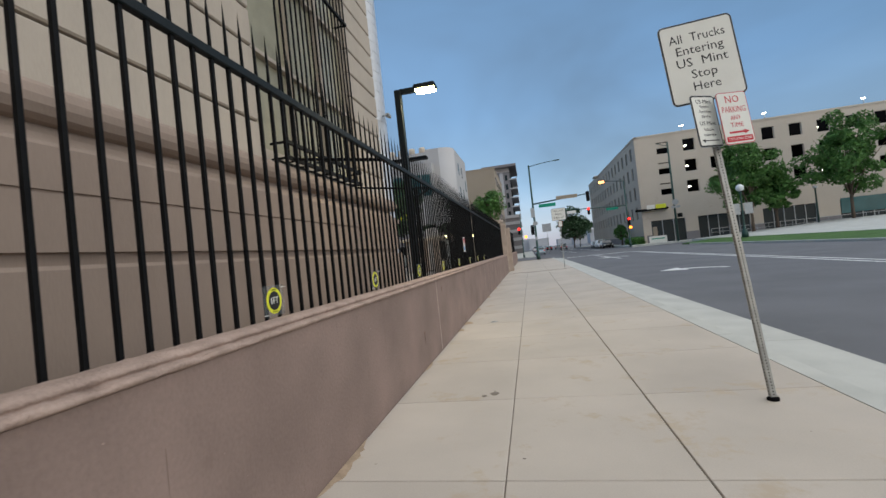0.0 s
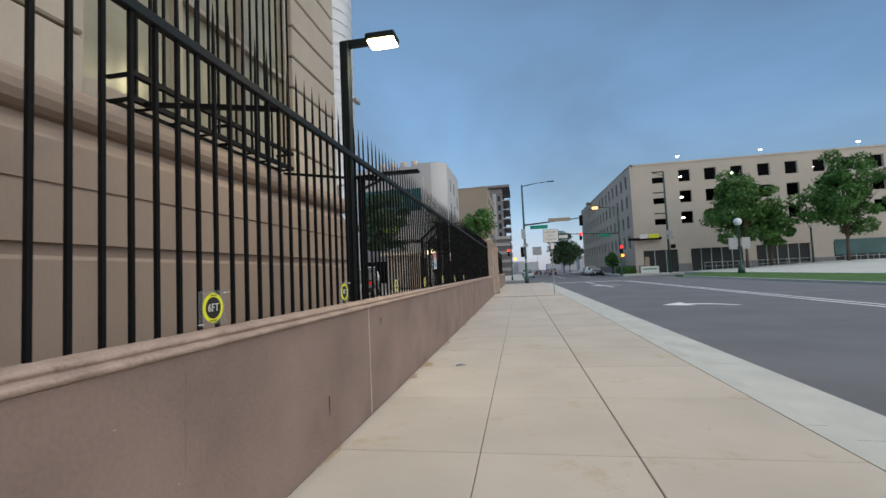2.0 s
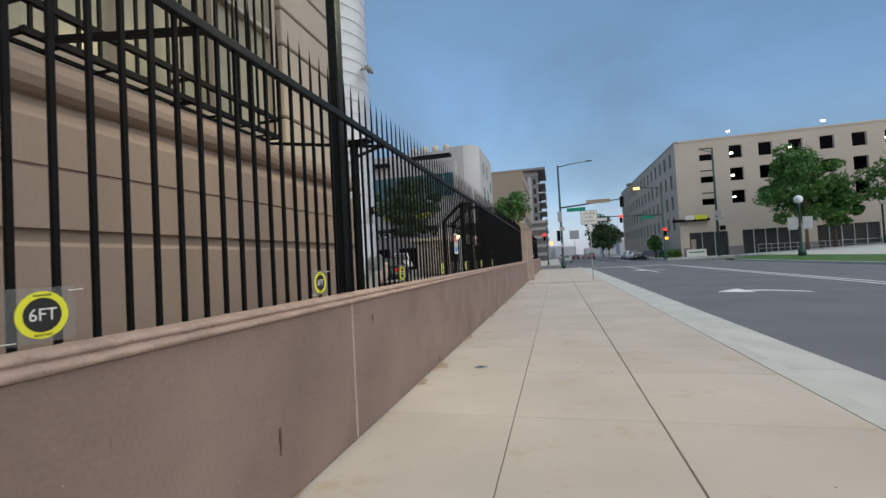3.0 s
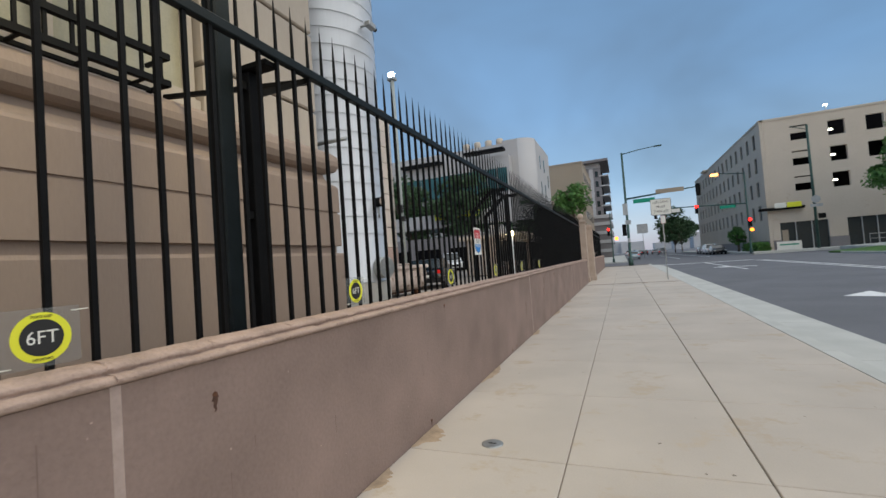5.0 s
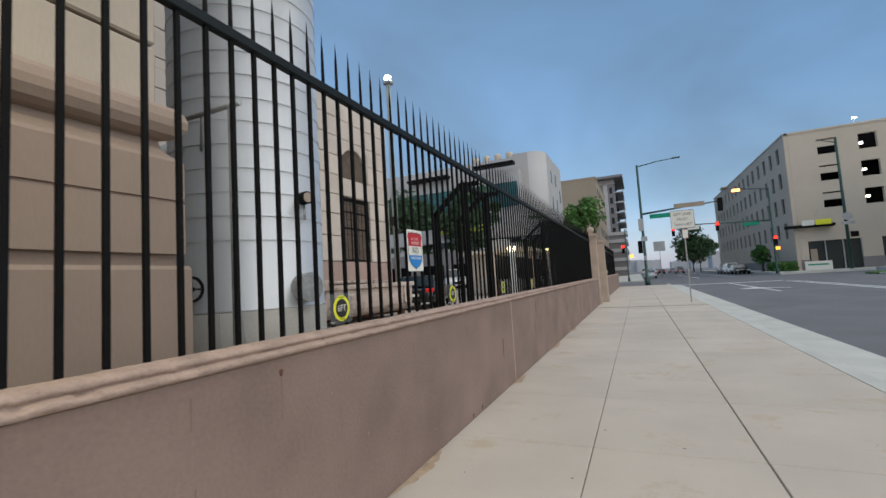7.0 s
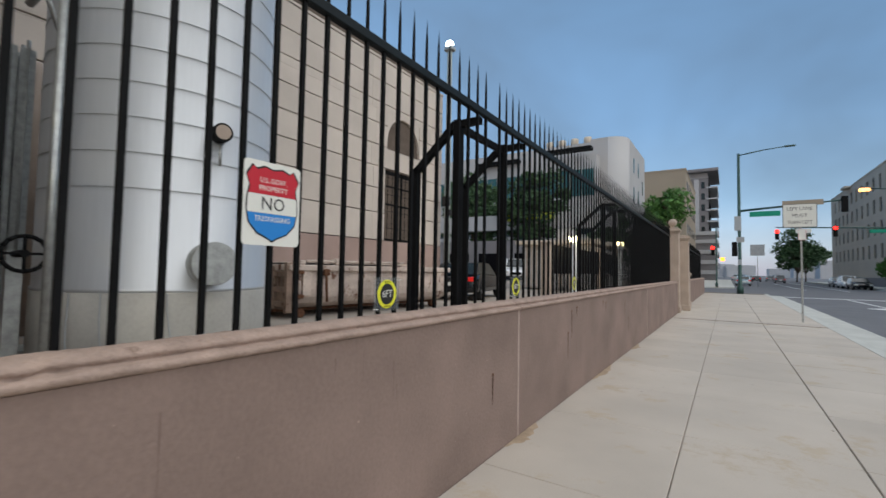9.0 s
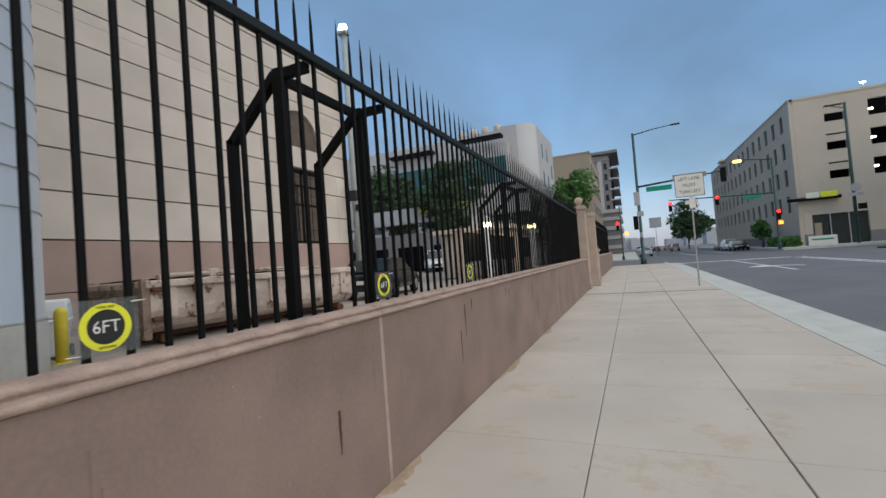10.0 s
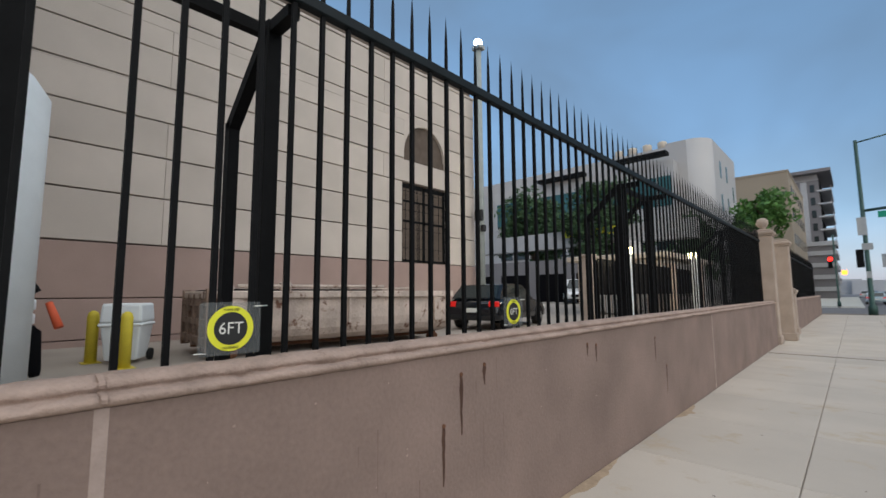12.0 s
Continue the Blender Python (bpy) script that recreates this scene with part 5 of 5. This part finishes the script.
# ---- trees ----


def tree(name, at, height, crown, mats, label, seed, trunk_h=3.0, leaves=6500, leaf=0.3):
    r = np.random.default_rng(seed)
    t = empty(name, at, label=label, category="tree")
    bm = bmesh.new()
    tube(bm, (0, 0, -0.2), (0.05, 0.02, trunk_h), 0.2, 0.14, 10)
    tips = []
    for k in range(9):
        a = 2 * math.pi * k / 9 + r.uniform(-0.3, 0.3)
        up = trunk_h + (height - trunk_h) * r.uniform(0.35, 0.9)
        out = crown * r.uniform(0.35, 0.8) * (0.5 if up > height * 0.75 else 1)
        p0 = Vector((0.03, 0.02, trunk_h * r.uniform(0.8, 1.0)))
        p1 = Vector((out * 0.45 * math.cos(a), out * 0.45 * math.sin(a), lerp(trunk_h, up, 0.55)))
        p2 = Vector((out * math.cos(a), out * math.sin(a), up))
        tube(bm, p0, p1, 0.09, 0.06, 7), tube(bm, p1, p2, 0.06, 0.02, 6)
        tips += [p1, p2]
    tube(bm, (0.05, 0.02, trunk_h), (0, 0, height * 0.92), 0.13, 0.03, 8)
    part("trunk", bm, "bark", t)
    nc = 46
    cz = (trunk_h * 0.75 + height) / 2
    hz = (height - trunk_h * 0.75) / 2
    d = r.normal(size=(nc, 3))
    d /= np.linalg.norm(d, axis=1)[:, None]
    rad = r.uniform(0.3, 1.0, nc)[:, None]
    cc = d * rad * np.array([crown, crown, hz]) * 0.85 + np.array([0, 0, cz])
    taper = 1 - 0.45 * np.clip((cc[:, 2] - cz) / hz, 0, 1)
    cc[:, 0] *= taper
    cc[:, 1] *= taper
    cr = r.uniform(0.16, 0.34, nc) * crown
    idx = r.integers(0, nc, leaves)
    q = r.normal(size=(leaves, 3))
    q /= np.linalg.norm(q, axis=1)[:, None]
    pos = cc[idx] + q * (cr[idx] * r.uniform(0.5, 1.05, leaves))[:, None] * np.array([1, 1, 0.7])
    u = r.normal(size=(leaves, 3))
    u /= np.linalg.norm(u, axis=1)[:, None]
    w = np.cross(u, r.normal(size=(leaves, 3)))
    w /= np.linalg.norm(w, axis=1)[:, None]
    s = (leaf * r.uniform(0.6, 1.3, leaves))[:, None]
    verts = np.stack([pos - u * s, pos + w * s * 0.45, pos + u * s, pos - w * s * 0.45], 1).reshape(-1, 3)
    faces = [(4 * k, 4 * k + 1, 4 * k + 2, 4 * k + 3) for k in range(leaves)]
    me = bpy.data.meshes.new("crown")
    me.from_pydata(verts.tolist(), [], faces)
    me.materials.append(M[mats])
    ob = new("crown", me)
    ob.parent = t
    return t


tree("tree", (30.0, 63.0, 0.5), 13.6, 4.9, "leaf", "broad green street tree in the plaza before the garage", 1, 2.4, 11000, 0.22)
tree("tree", (40.6, 62.0, 0.8), 14.2, 5.4, "leaf", "large green tree in the plaza before the garage", 2, 3.0, 12000, 0.22)
tree("tree", (33.8, 65.0, 0.7), 8.5, 3.2, "leaf", "smaller green tree in the plaza", 7, 2.4, 3500)
tree("tree", (54.0, 60.0, 0.8), 11.0, 4.6, "leaf", "green tree at the edge of the plaza", 8, 3.0)
tree("tree", (17.6, 82.0, 0.0), 4.2, 1.4, "leaf", "small street tree beside the garage", 3, 1.2, 1500, 0.2)
tree("tree", (16.0, 150.0, 0.0), 14.0, 6.5, "leaf_dark", "dark tree further down the street", 4, 2.0, 5000, 0.4)
tree("tree", (20.0, 170.0, 0.0), 12.0, 6.0, "leaf_dark", "dark tree further down the street", 14, 2.0, 4000, 0.4)
tree("tree", (-13.5, 48.5, 0.75), 10.6, 4.8, "leaf_dark", "dark green tree behind the yard", 5, 2.6, 8000, 0.24)
tree("tree", (-20.5, 50.0, 0.75), 11.4, 4.9, "leaf_dark", "dark green tree behind the yard", 9, 2.6, 7000, 0.24)
tree("tree", (-7.5, 54.0, 0.75), 7.4, 3.0, "leaf_dark", "dark green tree behind the gatehouse", 10, 2.0, 3500, 0.22)
tree("tree", (-2.6, 51.0, 0.75), 8.2, 2.6, "leaf", "feathery green street tree near the crossing", 6, 5.6, 2000, 0.2)
bm = bmesh.new()
bush = empty("shrub", (18.6, 76, 0), label="low green shrubs at the garage wall", category="shrub")
r = np.random.default_rng(4)
pos = r.uniform((-0.8, -3, 0.1), (0.6, 5, 1.2), (1500, 3))
u = r.normal(size=(1500, 3)) * 0.12
w = r.normal(size=(1500, 3)) * 0.07
me = bpy.data.meshes.new("foliage")
me.from_pydata(np.stack([pos - u, pos + w, pos + u, pos - w], 1).reshape(-1, 3).tolist(), [], [(4 * k, 4 * k + 1, 4 * k + 2, 4 * k + 3) for k in range(1500)])
me.materials.append(M["leaf"])
o = new("foliage", me)
o.parent = bush
bm.free()

# ---- traffic signs ----


def rounded(bm, w, h, r, y0, y1):
    pts = []
    for cx, cz, a0 in ((w / 2 - r, h / 2 - r, 0), (-w / 2 + r, h / 2 - r, 90), (-w / 2 + r, -h / 2 + r, 180), (w / 2 - r, -h / 2 + r, 270)):
        for k in range(5):
            a = radians(a0 + 22.5 * k)
            pts.append((cx + r * math.cos(a), cz + r * math.sin(a)))
    f = [bm.verts.new((x, y0, z)) for x, z in pts]
    b = [bm.verts.new((x, y1, z)) for x, z in pts]
    bm.faces.new(f), bm.faces.new(b[::-1])
    for k in range(len(pts)):
        bm.faces.new((f[k], f[(k + 1) % len(pts)], b[(k + 1) % len(pts)], b[k]))


def panel(parent, x, z, w, h, r, face, border, y=-0.03, yaw=0):
    p = empty("sign_panel")
    p.parent = parent
    p.matrix_local = pose(x, y, z, 0, 0, yaw)
    part("plate", one(rounded, w, h, r, -0.002, 0.002), "sign_grey", p)
    part("border", one(rounded, w - 0.004, h - 0.004, r, -0.0035, -0.0022), border, p)
    b = 0.016 if border == "sign_black" else 0.008
    part("face", one(rounded, w - 2 * b, h - 2 * b, max(0.01, r - b), -0.005, -0.0036), face, p)
    return p


def text(parent, s, x, z, size, mat="sign_black", width=None):
    return words("lettering", s, size, mat, parent, pose(x, -0.0056, z, 90, 0, 0), 0.0004, width)


def steel_post(parent, h):
    bm = bmesh.new()
    w = 0.0225
    box(bm, -w, w, -w, w, -0.1, h, 0.003)
    part("post", bm, "galv", parent, "perforated galvanised square post")
    bm = bmesh.new()
    k = 0.05
    while k < h:
        tube(bm, (0, -w - 0.0012, k), (0, -w + 0.001, k), 0.0055, seg=8)
        tube(bm, (-w - 0.0012, 0, k), (-w + 0.001, 0, k), 0.0055, seg=8)
        k += 0.0254
    # the holes are near-black discs on the surface, their shade painted
    tagged(part("post_holes", bm, "black_shade", parent), kind="stuff")


ts = empty("truck_sign", (3.29, 3.74, 0), label="white truck stop sign above two parking signs on a steel post", category="sign")
ts.matrix_world = pose(3.317, 3.77, 0, -2.0, -4.6, 0)
steel_post(ts, 3.12)
part("sleeve", one(lathe, [(0.045, 0), (0.045, 0.02), (0.028, 0.03)], 16), "black_shade", ts)
p = panel(ts, 0.026, 2.89, 0.60, 0.71, 0.045, "sign_white", "sign_black", -0.03, 3)
for s, z, wd in (("All  Trucks", 0.215, 0.45), ("Entering", 0.108, 0.38), ("US  Mint", 0.0, 0.41), ("Stop", -0.108, 0.205), ("Here", -0.215, 0.215)):
    text(p, s, 0.0, z, 0.108, "sign_black", wd)
p = panel(ts, -0.085, 2.34, 0.29, 0.44, 0.03, "sign_white", "sign_black", -0.14, 34)
for s, z, wd in (("US Mint", 0.165, 0.18), ("Visitors", 0.122, 0.11), ("7am-5:45pm", 0.08, 0.14), ("Mon-Fri", 0.038, 0.10), ("US Mint", -0.02, 0.19), ("Vehicles", -0.072, 0.12), ("at other times", -0.116, 0.15)):
    text(p, s, 0, z, 0.048 if s == "US Mint" else 0.034, "sign_black", wd)
part("arrow", one(box, -0.08, 0.10, -0.0065, -0.0052, -0.169, -0.161), "sign_black", p)
bm = bmesh.new()
bm.faces.new([bm.verts.new(v) for v in ((-0.11, -0.0058, -0.165), (-0.07, -0.0058, -0.148), (-0.07, -0.0058, -0.182))])
part("arrow_head", bm, "sign_black", p)
p = panel(ts, 0.135, 2.32, 0.29, 0.44, 0.03, "sign_white", "sign_red", -0.12, 22)
for s, z, sz, wd in (("NO", 0.155, 0.085, 0.13), ("PARKING", 0.07, 0.072, 0.225), ("ANY", 0.0, 0.055, 0.10), ("TIME", -0.06, 0.055, 0.12)):
    text(p, s, 0, z, sz, "sign_red", wd)
part("arrow", one(box, -0.09, 0.06, -0.0065, -0.0052, -0.128, -0.112), "sign_red", p)
bm = bmesh.new()
bm.faces.new([bm.verts.new(v) for v in ((0.105, -0.0058, -0.12), (0.055, -0.0058, -0.10), (0.055, -0.0058, -0.14))])
part("arrow_head", bm, "sign_red", p)
part("band", one(box, -0.125, 0.125, -0.0062, -0.0052, -0.198, -0.152), "sign_red", p, "red band with white writing")
text(p, "TOW AWAY ZONE", 0, -0.175, 0.03, "sign_white", 0.22).location.y = -0.0012

ls = empty("lane_sign", (3.47, 27.6, 0), label="white lane rule sign on a thin perforated steel post", category="sign")
steel_post(ls, 3.6)
p = panel(ls, -0.03, 3.31, 0.85, 0.74, 0.05, "sign_white", "sign_black", -0.03, 3)
for s, z, wd in (("LEFT LANE", 0.21, 0.62), ("MUST", 0.0, 0.38), ("TURN LEFT", -0.21, 0.62)):
    text(p, s, 0, z, 0.15, "sign_black", wd)
p = panel(ls, 0.02, 2.72, 0.2, 0.35, 0.02, "sign_white", "sign_red", -0.03, 5)

# ---- sign and stickers on the fence ----
sh = empty("shield_sign", (FX + 0.016, 11.445, 1.72), label="white fence sign with a red and blue shield reading NO TRESPASSING", category="sign")
sh.matrix_world = pose(FX + 0.016, 11.445, 1.72, 0, 0, 90)


def shield_outline(s=1.0):
    right = [(0.0, 0.155), (0.045, 0.165), (0.085, 0.15), (0.105, 0.165), (0.135, 0.12), (0.118, 0.075), (0.128, 0.03), (0.132, -0.03), (0.118, -0.09), (0.075, -0.135), (0.025, -0.155), (0.0, -0.17)]
    return [(x * s, z * s) for x, z in right] + [(-x * s, z * s) for x, z in right[-2:0:-1]]


def clip(poly, z0, z1):
    for lim, sign in ((z0, 1), (z1, -1)):
        out = []
        for (x0, a), (x1, b) in zip(poly, poly[1:] + poly[:1]):
            ina, inb = sign * (a - lim) >= 0, sign * (b - lim) >= 0
            if ina:
                out.append((x0, a))
            if ina != inb:
                t = (lim - a) / (b - a)
                out.append((x0 + t * (x1 - x0), lim))
        poly = out
    return poly


def flat(poly, y, thick=0.001):
    bm = bmesh.new()
    f = [bm.verts.new((x, y, z)) for x, z in poly]
    b = [bm.verts.new((x, y + thick, z)) for x, z in poly]
    bm.faces.new(f), bm.faces.new(b[::-1])
    for k in range(len(f)):
        bm.faces.new((f[k], f[(k + 1) % len(f)], b[(k + 1) % len(f)], b[k]))
    return bm


part("plate", one(rounded, 0.30, 0.385, 0.02, -0.002, 0.0), "sign_white", sh)
part("outline", flat(shield_outline(1.05), -0.0032), "sign_black", sh)
part("shield_white", flat(clip(shield_outline(), -0.045, 0.04), -0.0045), "sign_white", sh)
part("shield_red", flat(clip(shield_outline(), 0.041, 0.2), -0.0045), "sign_red", sh)
part("shield_blue", flat(clip(shield_outline(), -0.2, -0.046), -0.0045), "sign_blue", sh)
for s, z, sz, mt, wd in (("U.S. GOVT.", 0.105, 0.035, "sign_white", 0.14), ("PROPERTY", 0.068, 0.035, "sign_white", 0.15), ("NO", -0.003, 0.085, "sign_black", 0.12), ("TRESPASSING", -0.072, 0.035, "sign_white", 0.19)):
    text(sh, s, 0, z, sz, mt, wd)

FIRST = None
for y in (2.43, 4.40, 6.375, 8.315, 10.30, 12.27, 14.23, 16.2):
    if FIRST is None:
        st = empty("distance_sign", label="round yellow and black 6FT sticker tied to the black fence", category="sticker", group="round stickers on the fence")
        FIRST = st
        part("clear_panel", one(rounded, 0.235, 0.205, 0.01, -0.003, 0.0), "clear", st)
        bm = bmesh.new()
        tube(bm, (0, -0.0045, 0), (0, -0.003, 0), 0.088, seg=40)
        part("ring", bm, "yellow", st)
        bm = bmesh.new()
        tube(bm, (0, -0.0055, 0), (0, -0.0044, 0), 0.064, seg=40)
        part("disc", bm, "sign_black", st)
        text(st, "6FT", 0, -0.001, 0.066, "sign_white", 0.092).location.y = -0.0006
        text(st, "PLEASE KEEP", 0, 0.073, 0.013, "sign_black", 0.06)
        text(st, "SAFE DISTANCE", 0, -0.075, 0.013, "sign_black", 0.06)
        bm = bmesh.new()
        tube(bm, (0.10, 0.0, 0.085), (0.10, -0.012, 0.085), 0.003, seg=6)
        tube(bm, (0.085, -0.012, 0.085), (0.14, -0.012, 0.087), 0.0022, seg=6)
        tube(bm, (-0.135, -0.012, -0.088), (-0.09, -0.012, -0.09), 0.0022, seg=6)
        parts("cable_tie", bm, "sign_white", st)
        st.matrix_world = pose(FX + 0.018, y, 1.275, 0, 0, 90)
    else:
        copy_thing(FIRST, pose(FX + 0.018, y, 1.275, 0, 0, 90))

# ---- small things on the wall and pavement ----
# rusty stubs with run-down stains on the face of the wall


def rust_mark(y, z, drop, w=0.017):
    m = empty("rust_stub", (0, y, z), label="rusty metal stub with a brown stain on the low wall", category="stain")
    bm = bmesh.new()
    tube(bm, (-0.01, 0, 0), (0.006, 0, 0), 0.011, seg=8)
    part("stub", bm, "rust", m)
    bm = bmesh.new()
    r = random.Random(int(y * 100))
    n = 8
    L, R = [], []
    for k in range(n + 1):
        t = k / n
        ww = w * (1.15 - 0.85 * t if t > 0.2 else 0.5 + 2.4 * t) * r.uniform(0.75, 1.15)
        off = r.uniform(-0.2, 0.2) * w
        L.append(bm.verts.new((0.0012, off - ww, 0.005 - drop * t)))
        R.append(bm.verts.new((0.0012, off + ww, 0.005 - drop * t)))
    for k in range(n):
        bm.faces.new((L[k], L[k + 1], R[k + 1], R[k]))
    part("stain", bm, "rust_stain", m)


M["wash_stain"] = material("wash_stain", (0.37, 0.28, 0.195), 0.9, var=0.25, scale=9, fine=50, bump=0.1)
M["streak"] = material("faint_streak", (0.165, 0.118, 0.098), 0.95, var=0.2, scale=12, fine=60, bump=0)
M["rust_stain"] = material("rust_stain", (0.07, 0.038, 0.027), 0.95, var=0.3, scale=30, fine=120, bump=0)
for y, z, d in ((5.47, 0.45, 0.16), (6.87, 0.94, 0.08), (9.03, 0.06, 0.05), (13.3, 0.62, 0.24), (15.36, 0.97, 0.32), (15.22, 0.73, 0.30), (15.565, 1.0, 0.12), (17.06, 0.98, 0.14), (18.51, 0.93, 0.26), (18.85, 0.6, 0.3), (12.38, 0.05, 0.05), (12.1, 0.04, 0.04), (16.9, 1.0, 0.1), (9.51, 1.02, 0.03)):
    rust_mark(y, z, d)


bm = bmesh.new()
rng = random.Random(33)
for k in range(150):
    y, z, rr = rng.uniform(-1, 27), rng.uniform(0.05, 1.0), rng.uniform(0.002, 0.006)
    n = 6
    bm.faces.new([bm.verts.new((0.0011, y + rr * rng.uniform(0.6, 1.5) * math.cos(2 * math.pi * j / n), z + rr * rng.uniform(0.6, 1.3) * math.sin(2 * math.pi * j / n))) for j in range(n)])
part("wall_chips", bm, "coping", None, "small pale chips in the low wall", "chips", kind="stuff")
bm = bmesh.new()
for k in range(60):
    y, z, ln = rng.uniform(-1, 27), rng.uniform(0.5, 1.03), rng.uniform(0.05, 0.3)
    ww = rng.uniform(0.0015, 0.004)
    a = [bm.verts.new(v) for v in ((0.0013, y - ww, z), (0.0013, y + ww, z), (0.0013, y + ww * 0.3, z - ln), (0.0013, y - ww * 0.3, z - ln))]
    bm.faces.new(a)
part("wall_streaks", bm, "streak", None, "faint dark streaks on the low wall", "stain", kind="stuff")


def cap(x, y, r, label, mat="galv"):
    c = empty("pavement_cap", (x, y, 0), label=label, category="access cover")
    part("disc", one(lathe, [(r, -0.01), (r, 0.003), (r * 0.86, 0.006), (0.01, 0.006)], 28), mat, c)
    part("slot", one(box, -r * 0.35, r * 0.35, -0.006, 0.006, 0.004, 0.008), "black_shade", c)


cap(0.62, 8.80, 0.085, "round metal survey cap set in the pavement")
bm = bmesh.new()
for x, y, rr in ((1.0, 4.22, 0.045), (0.90, 4.16, 0.028)):
    bm.faces.new([bm.verts.new((x + rr * (1 + 0.2 * math.sin(3 * a)) * math.cos(a), y + rr * 1.2 * math.sin(a), 0.0015)) for a in [2 * math.pi * k / 14 for k in range(14)]])
part("dark_smudge", bm, "joint", None, "dark smudges on the pavement", "stain", kind="stuff")

bm = bmesh.new()
rng = random.Random(21)
for y0, ln, wd in ((2.3, 0.9, 0.10), (5.2, 0.5, 0.05), (7.9, 0.35, 0.12), (8.6, 0.5, 0.22), (10.4, 0.9, 0.10), (13.5, 0.7, 0.14), (16.2, 1.2, 0.10), (19.0, 0.8, 0.12)):
    n = 18
    lo = [bm.verts.new((0.0045, y0 + ln * k / n, 0.0012)) for k in range(n + 1)]
    hi = [bm.verts.new((0.012 + wd * math.sin(math.pi * k / n) * rng.uniform(0.45, 1.0), y0 + ln * k / n, 0.0012)) for k in range(n + 1)]
    for k in range(n):
        bm.faces.new((lo[k], hi[k], hi[k + 1], lo[k + 1]))
part("damp_stain", bm, "wash_stain", None, "rust-coloured wash stains along the foot of the low wall", "stain", kind="stuff")
rng = random.Random(11)
bm = bmesh.new()
for k in range(70):
    x, y, r = rng.uniform(0.1, 3.85), rng.uniform(1, 30), rng.uniform(0.004, 0.013)
    n = 7
    vs = [bm.verts.new((x + r * rng.uniform(0.7, 1.2) * math.cos(2 * math.pi * j / n), y + r * rng.uniform(0.7, 1.4) * math.sin(2 * math.pi * j / n), 0.0015)) for j in range(n)]
    bm.faces.new(vs)
part("gum_spots", bm, "joint", None, "dark gum spots and specks on the pavement", "stain", kind="stuff")

# ---- pavement slabs, last ----
slabs = empty("pavement_slabs", label="tan concrete pavement slabs with tooled joints", kind="structure", category="pavement")
JY = 4.045
for x0, x1 in ((0.004, 1.202), (1.209, 2.379), (2.390, 3.862)):
    first = None
    for k in range(-9, 30):
        y0 = JY + 1.5165 * k
        if first is None:
            first = part("slab", one(box, x0, x1, 0.005, 1.5165 - 0.005, -0.1, 0.0, 0.005), "concrete", slabs, at=(0, y0, 0))
        else:
            again(first, slabs, (0, y0 + (0.0 if k < 15 else 0.035), 0))
